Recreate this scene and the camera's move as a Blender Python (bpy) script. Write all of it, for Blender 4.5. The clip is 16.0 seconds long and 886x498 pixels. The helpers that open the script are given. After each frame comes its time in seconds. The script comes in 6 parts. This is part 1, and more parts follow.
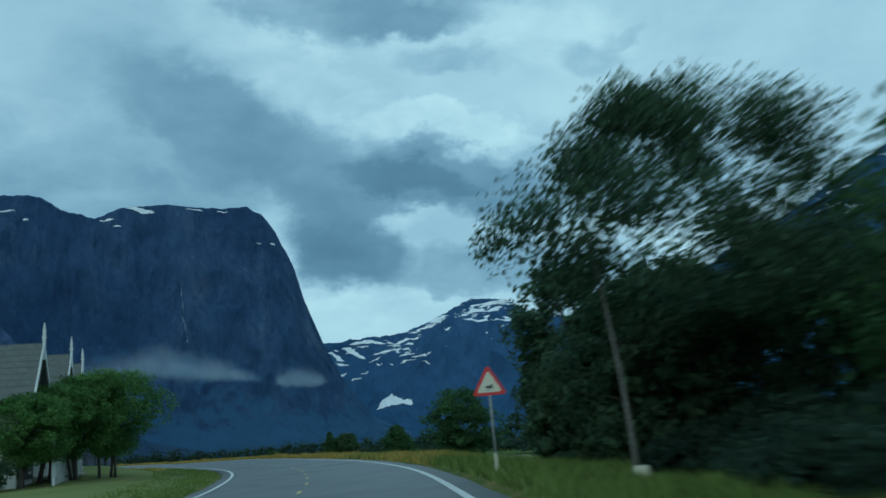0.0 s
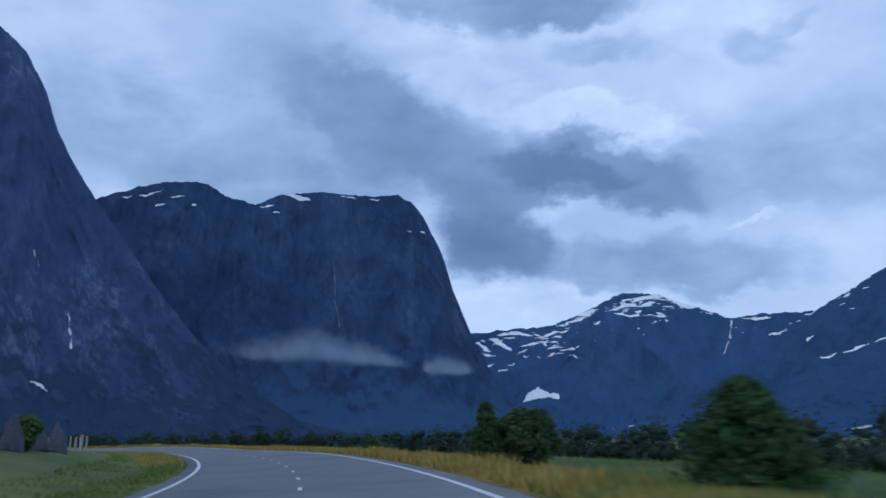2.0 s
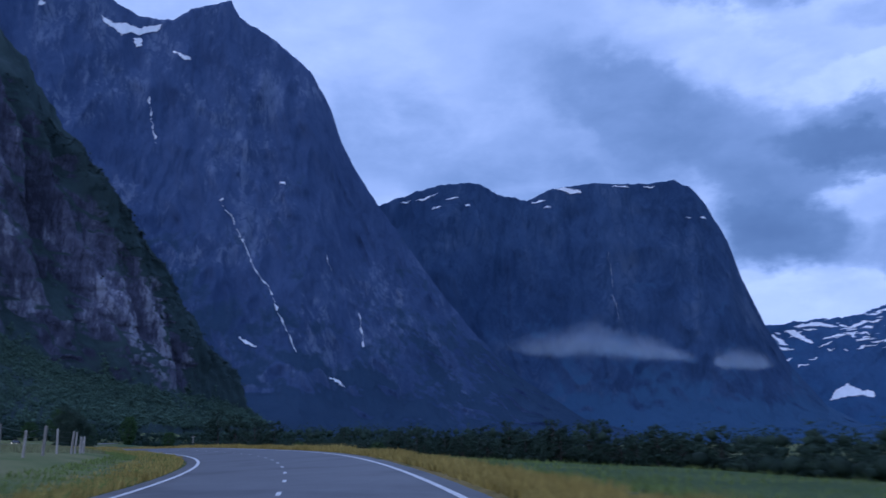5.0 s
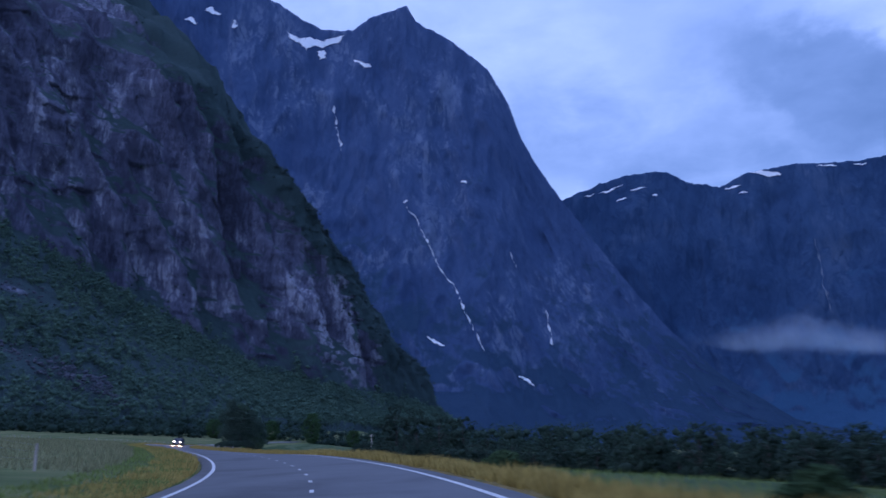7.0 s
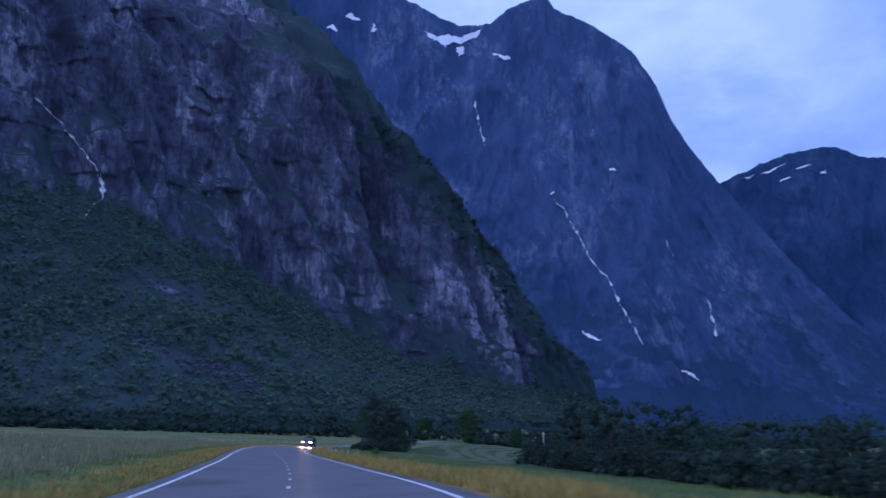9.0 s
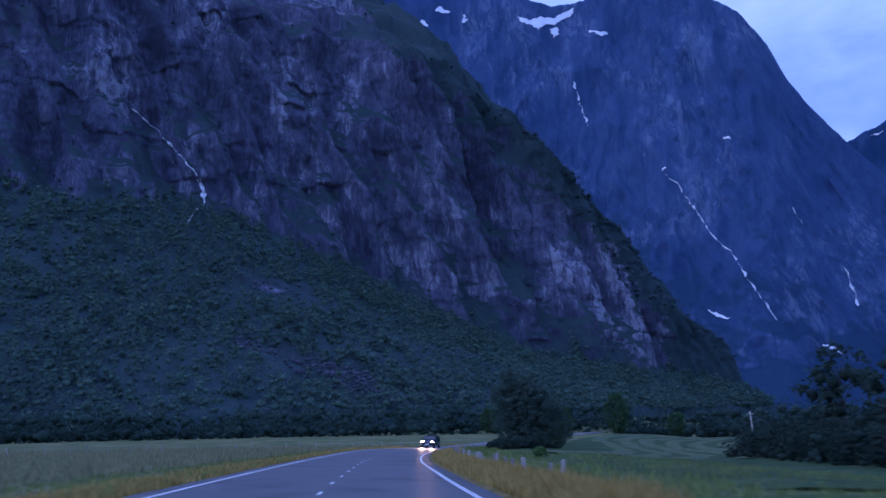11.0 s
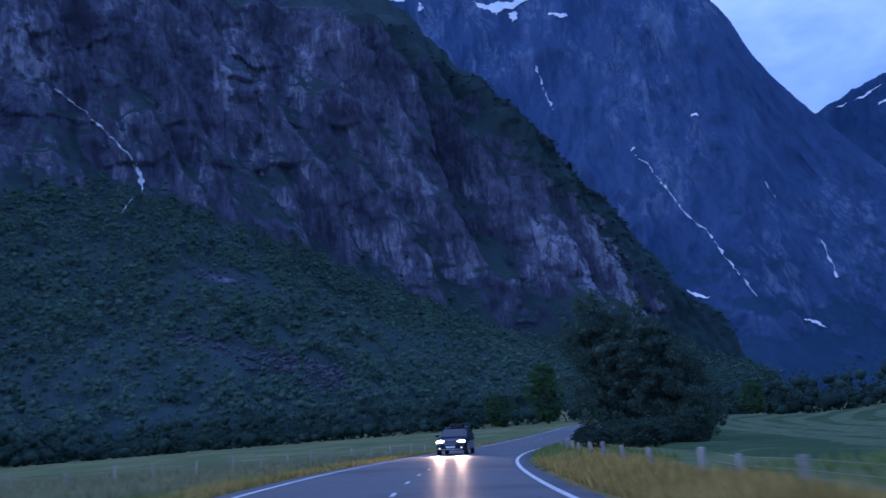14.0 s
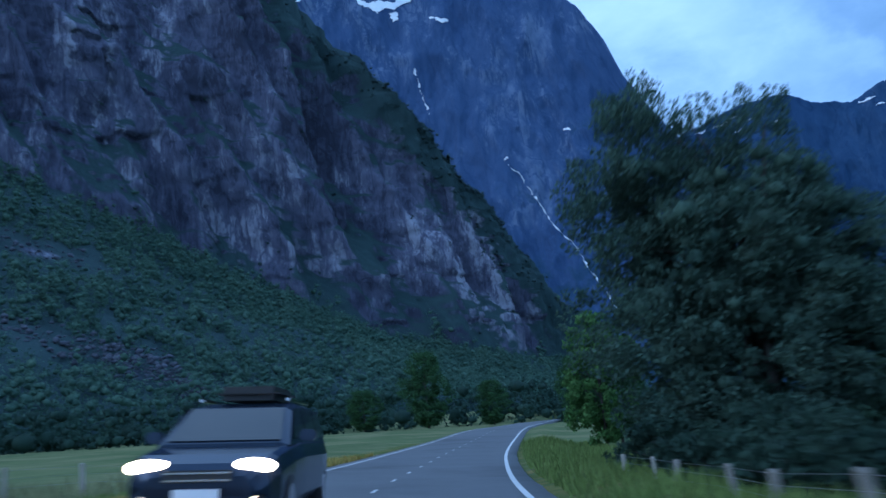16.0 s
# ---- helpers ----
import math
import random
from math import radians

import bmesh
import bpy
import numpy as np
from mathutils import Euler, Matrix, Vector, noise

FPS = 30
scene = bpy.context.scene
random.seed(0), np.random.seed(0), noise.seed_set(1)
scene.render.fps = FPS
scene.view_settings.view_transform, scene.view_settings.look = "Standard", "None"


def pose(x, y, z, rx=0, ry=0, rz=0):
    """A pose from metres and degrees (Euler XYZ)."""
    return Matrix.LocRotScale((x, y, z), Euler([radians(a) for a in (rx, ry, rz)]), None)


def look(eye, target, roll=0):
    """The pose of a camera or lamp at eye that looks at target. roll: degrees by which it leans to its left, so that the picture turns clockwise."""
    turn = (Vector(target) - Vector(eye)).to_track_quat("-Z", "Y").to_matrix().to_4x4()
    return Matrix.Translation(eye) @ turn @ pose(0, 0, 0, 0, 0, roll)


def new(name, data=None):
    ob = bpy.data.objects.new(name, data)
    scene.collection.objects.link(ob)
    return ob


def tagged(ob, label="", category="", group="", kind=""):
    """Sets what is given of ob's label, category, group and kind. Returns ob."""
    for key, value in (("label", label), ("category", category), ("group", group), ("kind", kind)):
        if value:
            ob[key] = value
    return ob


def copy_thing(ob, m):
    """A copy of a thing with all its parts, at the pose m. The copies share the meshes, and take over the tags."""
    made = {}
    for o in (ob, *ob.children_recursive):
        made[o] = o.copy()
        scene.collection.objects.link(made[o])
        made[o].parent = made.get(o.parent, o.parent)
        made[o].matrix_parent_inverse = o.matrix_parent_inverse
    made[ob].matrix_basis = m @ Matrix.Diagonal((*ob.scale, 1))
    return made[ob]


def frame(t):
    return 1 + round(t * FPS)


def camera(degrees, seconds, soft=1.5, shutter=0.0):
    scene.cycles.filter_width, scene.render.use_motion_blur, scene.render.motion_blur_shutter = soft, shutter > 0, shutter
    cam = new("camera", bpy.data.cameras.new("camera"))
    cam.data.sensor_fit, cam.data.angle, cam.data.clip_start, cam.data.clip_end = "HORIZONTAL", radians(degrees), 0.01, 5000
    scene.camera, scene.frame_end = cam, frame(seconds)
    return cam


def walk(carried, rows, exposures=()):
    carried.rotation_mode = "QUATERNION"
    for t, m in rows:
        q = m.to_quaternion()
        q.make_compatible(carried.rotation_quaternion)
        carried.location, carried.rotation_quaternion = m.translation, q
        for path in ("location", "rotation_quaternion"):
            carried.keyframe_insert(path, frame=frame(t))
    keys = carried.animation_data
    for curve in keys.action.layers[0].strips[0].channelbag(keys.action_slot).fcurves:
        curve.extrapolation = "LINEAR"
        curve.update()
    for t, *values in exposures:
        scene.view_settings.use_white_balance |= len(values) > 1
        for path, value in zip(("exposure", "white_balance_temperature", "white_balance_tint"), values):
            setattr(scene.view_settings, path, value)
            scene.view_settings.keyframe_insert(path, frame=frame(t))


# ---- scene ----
cam = camera(56.1, 16.0, shutter=0.5)
PATH = [
    (0, (0.000, 0.000, 1.137), (-0.030, 1.955, 1.560), -5.16),
    (0.5, (-1.178, 10.936, 1.109), (-1.285, 12.887, 1.537), -3.92),
    (1, (-2.814, 21.813, 1.074), (-3.014, 23.756, 1.502), -3.10),
    (1.5, (-4.977, 32.597, 1.003), (-5.270, 34.528, 1.433), -2.41),
    (2, (-7.650, 43.266, 0.919), (-8.034, 45.182, 1.346), -1.81),
    (2.5, (-10.812, 53.801, 0.884), (-11.282, 55.696, 1.315), -1.65),
    (3, (-14.481, 64.170, 0.895), (-15.049, 66.037, 1.329), -1.36),
    (3.5, (-18.716, 74.320, 0.916), (-19.391, 76.151, 1.353), -1.05),
    (4, (-23.542, 84.203, 0.936), (-24.325, 85.990, 1.376), -0.92),
    (4.5, (-28.964, 93.772, 0.944), (-29.855, 95.508, 1.382), -0.72),
    (5, (-34.939, 103.006, 0.918), (-35.927, 104.689, 1.354), -0.80),
    (5.5, (-41.417, 111.894, 0.890), (-42.497, 113.520, 1.326), -0.96),
    (6, (-48.374, 120.413, 0.925), (-49.542, 121.977, 1.362), -0.98),
    (6.5, (-55.804, 128.523, 1.002), (-57.060, 130.015, 1.443), -0.65),
    (7, (-63.689, 136.190, 1.029), (-65.027, 137.611, 1.469), -0.34),
    (7.5, (-71.954, 143.447, 0.998), (-73.356, 144.805, 1.436), -0.22),
    (8, (-80.525, 150.342, 0.967), (-81.980, 151.641, 1.406), -0.16),
    (8.5, (-89.367, 156.884, 0.961), (-90.875, 158.121, 1.404), -0.22),
    (9, (-98.509, 162.999, 0.956), (-100.080, 164.156, 1.396), -0.66),
    (9.5, (-107.946, 168.649, 0.926), (-109.569, 169.732, 1.366), -1.43),
    (10, (-117.614, 173.894, 0.878), (-119.277, 174.914, 1.319), -2.24),
    (10.5, (-127.451, 178.816, 0.810), (-129.142, 179.788, 1.251), -2.94),
    (11, (-137.404, 183.500, 0.716), (-139.114, 184.439, 1.156), -3.58),
    (11.5, (-147.428, 188.028, 0.658), (-149.150, 188.947, 1.095), -4.24),
    (12, (-157.490, 192.473, 0.659), (-159.217, 193.383, 1.093), -4.97),
    (12.5, (-167.569, 196.879, 0.670), (-169.299, 197.784, 1.103), -5.50),
    (13, (-177.646, 201.291, 0.667), (-179.371, 202.206, 1.101), -6.08),
    (13.5, (-187.662, 205.838, 0.661), (-189.366, 206.790, 1.097), -6.78),
    (14, (-197.546, 210.664, 0.653), (-199.217, 211.673, 1.086), -7.16),
    (14.5, (-207.240, 215.860, 0.637), (-208.870, 216.937, 1.065), -7.43),
    (15, (-216.710, 221.455, 0.580), (-218.294, 222.600, 1.005), -6.83),
    (15.5, (-225.934, 227.447, 0.484), (-227.468, 228.658, 0.908), -6.39),
    (16, (-234.908, 233.807, 0.343), (-236.398, 235.076, 0.757), -6.16),
]
walk(cam, [(t, look(eye, target, roll)) for t, eye, target, roll in PATH],
     [(0.0, 0.0, 5450, -22), (0.5, 0.12, 5750, -11), (1.0, 0.12, 5700, -4), (1.6, 0.1, 5500, 8), (3.0, 0.0, 5100, 20), (4.0, 0.0, 4950, 24), (8.0, 0.15, 4700, 35),
      (9.5, 0.2, 4600, 38), (12.0, 0.06, 4250, 46), (13.5, 0.08, 4270, 40), (14.5, 0.25, 4350, 24), (15.2, 0.33, 4400, 16), (16.0, 0.5, 4450, 6)])

# ---- sky and light ----
SUN_EL, SUN_ROT = radians(14), radians(200)


def node(tree, kind, **inputs):
    n = tree.nodes.new(kind)
    for key, value in inputs.items():
        n.inputs[key.replace("_", " ")].default_value = value
    return n


def ramp(tree, fac, *stops):
    n = tree.nodes.new("ShaderNodeValToRGB")
    while len(n.color_ramp.elements) < len(stops):
        n.color_ramp.elements.new(0.5)
    for e, (at, c) in zip(n.color_ramp.elements, stops):
        e.position = at
        e.color = (*c, 1) if isinstance(c, tuple) else (c, c, c, 1)
    tree.links.new(fac, n.inputs[0])
    return n.outputs[0]


def math_node(tree, op, a, b=None, clamp=False):
    n = tree.nodes.new("ShaderNodeMath")
    n.operation, n.use_clamp = op, clamp
    for i, v in enumerate((a, b)):
        if v is None:
            continue
        if isinstance(v, (int, float)):
            n.inputs[i].default_value = v
        else:
            tree.links.new(v, n.inputs[i])
    return n.outputs[0]


def mix_color(tree, fac, a, b, blend="MIX"):
    n = tree.nodes.new("ShaderNodeMix")
    n.data_type, n.blend_type = "RGBA", blend
    for i, v in ((0, fac), (6, a), (7, b)):
        if isinstance(v, (int, float)):
            n.inputs[i].default_value = v
        elif isinstance(v, tuple):
            n.inputs[i].default_value = (*v, 1)
        else:
            tree.links.new(v, n.inputs[i])
    return n.outputs[2]


def bearing(az, el):
    """Unit vector: az degrees to the left of +y, el degrees above the horizon."""
    a, e = radians(az), radians(el)
    return Vector((-math.sin(a) * math.cos(e), math.cos(a) * math.cos(e), math.sin(e)))


# clouds: bearing and height of the middle, half length, half height, dip to the right (degrees), tone (more is darker), cover, softness of the edge
CLOUDS_BROAD = [
    (26, 20.5, 20, 4.5, 3, 0.425, 0.8, 0.8), (38, 28, 18, 6, 0, 0.335, 0.85, 0.8), (-12, 16.5, 13, 3.6, 4, 0.415, 0.85, 0.7), (22, 17, 9.5, 2.2, 2, 0.47, 0.8, 0.7),
    (6, 29.8, 13, 2.6, 3, 0.43, 0.9, 0.6), (-3, 10.0, 9.5, 1.7, 3, 0.455, 0.9, 0.6), (22, 33, 16, 5, 0, 0.40, 0.7, 0.7), (17, 21.5, 12, 4.5, 31, 0.44, 0.7, 0.8)]
CLOUDS_TORN = [
    (14.2, 20.6, 8.6, 3.2, 33, 0.52, 0.9, 0.55), (11.0, 17.4, 6.0, 2.2, 14, 0.525, 0.8, 0.7), (0.6, 17.1, 7.4, 2.2, 8, 0.515, 1.0, 0.5), (3.0, 17.2, 4.2, 1.0, 9, 0.64, 0.9, 0.9),
    (-3.4, 15.0, 3.4, 1.4, 10, 0.52, 0.8, 0.8), (7.6, 12.9, 4.0, 3.0, 12, 0.57, 0.95, 0.6), (8.3, 13.2, 2.2, 1.5, 10, 0.62, 0.8, 0.9), (2.4, 28.2, 5.5, 1.5, 8, 0.50, 0.9, 0.7),
    (-0.9, 24.4, 3.2, 0.9, 12, 0.41, 0.8, 1.0), (-11, 24.4, 2.2, 1.1, 25, 0.43, 0.75, 1.0), (-13.4, 25.2, 1.6, 0.7, 0, 0.41, 0.7, 1.0)]
CLOUD_GAPS = [
    (11.0, 25.4, 8.5, 1.6, 28, 0.30, 0.8, 0.8), (0.5, 20.5, 6.5, 0.9, 9, 0.285, 0.9, 0.7), (4.6, 14.0, 2.8, 1.1, -5, 0.295, 0.85, 0.7), (8.8, 16.2, 1.8, 0.6, 20, 0.33, 0.7, 0.7),
    (6.5, 8.3, 5.5, 0.9, 4, 0.30, 0.8, 0.6), (-6, 26.0, 8, 2.2, 5, 0.29, 0.75, 0.9), (-10.6, 12.4, 1.6, 0.18, -8, 0.30, 0.6, 0.9)]


def build_sky():
    world = bpy.data.worlds.new("evening_sky")
    scene.world = world
    world.use_nodes = True
    t = world.node_tree
    t.nodes.clear()
    link = t.links.new
    coord = t.nodes.new("ShaderNodeTexCoord").outputs["Generated"]
    sky = t.nodes.new("ShaderNodeTexSky")
    sky.sky_type, sky.sun_disc = "NISHITA", False
    sky.sun_elevation, sky.sun_rotation = SUN_EL, SUN_ROT

    def vector_op(op, first, second, third=None):
        n = t.nodes.new("ShaderNodeVectorMath")
        n.operation = op
        for i, v in enumerate((first, second, third)):
            if v is None:
                continue
            if isinstance(v, (tuple, Vector)):
                n.inputs[i].default_value = v
            else:
                link(v, n.inputs[i])
        return n.outputs["Value"] if op == "DOT_PRODUCT" else n.outputs[0]

    def cloud_noise(vector, scale, detail, rough, distort=0.0, color=False):
        n = node(t, "ShaderNodeTexNoise", Scale=scale, Detail=detail, Roughness=rough, Distortion=distort)
        link(vector, n.inputs["Vector"])
        return n.outputs["Color" if color else 0]

    flat = vector_op("MULTIPLY", coord, (1.0, 1.0, 2.0))
    big = cloud_noise(flat, 3.2, 5.0, 0.5, 0.2)
    fine = cloud_noise(flat, 11.0, 8.0, 0.56, 0.25)
    # torn edges: the direction is bent by noise at two sizes
    warp = cloud_noise(coord, 7.0, 5.0, 0.55, color=True)
    small = cloud_noise(flat, 26.0, 6.0, 0.6, color=True)
    bent = vector_op("MULTIPLY_ADD", vector_op("SUBTRACT", warp, (0.5, 0.5, 0.5)), (0.115, 0.115, 0.115), coord)
    bent = vector_op("MULTIPLY_ADD", vector_op("SUBTRACT", small, (0.5, 0.5, 0.5)), (0.035, 0.035, 0.035), bent)
    total = math_node(t, "ADD", math_node(t, "MULTIPLY", big, 0.20), math_node(t, "MULTIPLY", fine, 0.10))
    total = math_node(t, "ADD", total, 0.185)
    grain = math_node(t, "ADD", math_node(t, "MULTIPLY", math_node(t, "SUBTRACT", fine, 0.5), 0.22), math_node(t, "MULTIPLY", math_node(t, "SUBTRACT", big, 0.5), 0.10))
    for az, el, half, tall, dip, tone, cover, soft in CLOUDS_BROAD + CLOUD_GAPS + CLOUDS_TORN:
        c = bearing(az, el)
        right = Vector((math.cos(radians(az)), math.sin(radians(az)), 0))
        up = right.cross(c).normalized()
        a = right * math.cos(radians(dip)) - up * math.sin(radians(dip))
        b = right * math.sin(radians(dip)) + up * math.cos(radians(dip))
        off = vector_op("SUBTRACT", bent, c)
        u = math_node(t, "MULTIPLY", vector_op("DOT_PRODUCT", off, a), 1 / radians(half))
        v = math_node(t, "MULTIPLY", vector_op("DOT_PRODUCT", off, b), 1 / radians(tall))
        r = math_node(t, "SQRT", math_node(t, "ADD", math_node(t, "MULTIPLY", u, u), math_node(t, "MULTIPLY", v, v)))
        r = math_node(t, "ADD", r, math_node(t, "MULTIPLY", math_node(t, "SUBTRACT", fine, 0.5), 0.9))
        # firm above, thinning out below
        edge = math_node(t, "SUBTRACT", 1.0 + soft * 0.5, r)
        firm = math_node(t, "DIVIDE", edge, soft, True)
        lie = math_node(t, "MULTIPLY", math_node(t, "MULTIPLY", firm, math_node(t, "MULTIPLY", firm, math_node(t, "SUBTRACT", 3.0, math_node(t, "MULTIPLY", firm, 2.0)))), cover)
        # the underside is darker than the crown
        shade = math_node(t, "ADD", tone, math_node(t, "ADD", grain, math_node(t, "MULTIPLY", v, -0.022)))
        total = math_node(t, "ADD", total, math_node(t, "MULTIPLY", math_node(t, "SUBTRACT", shade, total), lie))
    cloud = ramp(t, total, (0.25, (0.70, 0.80, 0.90)), (0.32, (0.54, 0.645, 0.785)), (0.40, (0.375, 0.485, 0.635)), (0.48, (0.245, 0.345, 0.485)), (0.58, (0.155, 0.24, 0.36)), (0.75, (0.10, 0.165, 0.27)))
    veil = math_node(t, "ADD", 0.88, math_node(t, "MULTIPLY", total, 0.12), True)
    tone = mix_color(t, veil, mix_color(t, 1.0, sky.outputs[0], (0.10, 0.10, 0.10), "MULTIPLY"), cloud)
    back = node(t, "ShaderNodeBackground", Strength=SKY_STRENGTH)
    link(tone, back.inputs[0])
    link(back.outputs[0], t.nodes.new("ShaderNodeOutputWorld").inputs[0])


SKY_STRENGTH = 0.95
build_sky()
sun = new("sun", bpy.data.lights.new("sun", "SUN"))
sun.data.energy, sun.data.angle, sun.data.color = 0.5, radians(40), (1.0, 0.96, 0.92)
sun.matrix_world = look((0, 0, 300), Vector((0, 0, 300)) - Vector((math.sin(SUN_ROT) * math.cos(SUN_EL), math.cos(SUN_ROT) * math.cos(SUN_EL), math.sin(SUN_EL) * 2.5)))


# ---- materials ----
def surface(name, colors, scale=1.0, rough=0.8, bump=0.0, bump_scale=None, stretch=(1, 1, 1), metal=0.0, second=None, rand=0.0, island=False):
    """Two scales of noise between colours, in metres; second: (colour, scale, low, high) laid over it; rand: brightness by object or island."""
    m = bpy.data.materials.new(name)
    m.use_nodes = True
    t = m.node_tree
    link = t.links.new
    bsdf = t.nodes["Principled BSDF"]
    bsdf.inputs["Roughness"].default_value, bsdf.inputs["Metallic"].default_value = rough, metal
    if rough >= 0.95:
        bsdf.inputs["Specular IOR Level"].default_value = 0.05   # soil, grass and bark have no sheen
    at = t.nodes.new("ShaderNodeNewGeometry")
    place = t.nodes.new("ShaderNodeMapping")
    place.inputs["Scale"].default_value = stretch
    link(at.outputs["Position"], place.inputs[0])
    coarse = node(t, "ShaderNodeTexNoise", Scale=scale, Detail=6.0, Roughness=0.6)
    grain = node(t, "ShaderNodeTexNoise", Scale=scale * 9, Detail=4.0, Roughness=0.6)
    for n in (coarse, grain):
        link(place.outputs[0], n.inputs["Vector"])
    both = math_node(t, "ADD", math_node(t, "MULTIPLY", coarse.outputs[0], 0.65), math_node(t, "MULTIPLY", grain.outputs[0], 0.35))
    k = len(colors)
    color = ramp(t, both, *[(0.34 + 0.34 * i / max(1, k - 1), c) for i, c in enumerate(colors)])
    if second:
        over, s2, lo, hi = second
        n2 = node(t, "ShaderNodeTexNoise", Scale=s2, Detail=5.0, Roughness=0.6, Distortion=0.4)
        link(place.outputs[0], n2.inputs["Vector"])
        color = mix_color(t, ramp(t, n2.outputs[0], (lo, 0.0), (hi, 1.0)), color, over)
    if rand:
        source = at.outputs["Random Per Island"] if island else t.nodes.new("ShaderNodeObjectInfo").outputs["Random"]
        vary = math_node(t, "ADD", 1 - rand, math_node(t, "MULTIPLY", source, 2 * rand))
        mul = t.nodes.new("ShaderNodeVectorMath")
        mul.operation = "SCALE"
        link(color, mul.inputs[0])
        link(vary, mul.inputs["Scale"])
        color = mul.outputs[0]
    link(color, bsdf.inputs["Base Color"])
    if bump:
        b = node(t, "ShaderNodeBump", Strength=bump, Distance=0.3 / (bump_scale or scale * 9))
        if bump_scale:
            nb = node(t, "ShaderNodeTexNoise", Scale=bump_scale, Detail=6.0, Roughness=0.65)
            link(place.outputs[0], nb.inputs["Vector"])
            link(nb.outputs[0], b.inputs["Height"])
        else:
            link(both, b.inputs["Height"])
        link(b.outputs[0], bsdf.inputs["Normal"])
    return m


def leafy(name, dark, light, rand=0.35, scale=0.6):
    m = surface(name, (dark, light), scale=scale, rough=0.7, rand=rand, island=True)
    t = m.node_tree
    bsdf = t.nodes["Principled BSDF"]
    bsdf.inputs["Specular IOR Level"].default_value = 0.15
    # light passes through the leaves
    thin = t.nodes.new("ShaderNodeBsdfTranslucent")
    t.links.new(bsdf.inputs["Base Color"].links[0].from_socket, thin.inputs[0])
    both = node(t, "ShaderNodeMixShader", Fac=0.4)
    t.links.new(bsdf.outputs[0], both.inputs[1])
    t.links.new(thin.outputs[0], both.inputs[2])
    t.links.new(both.outputs[0], t.nodes["Material Output"].inputs[0])
    return m


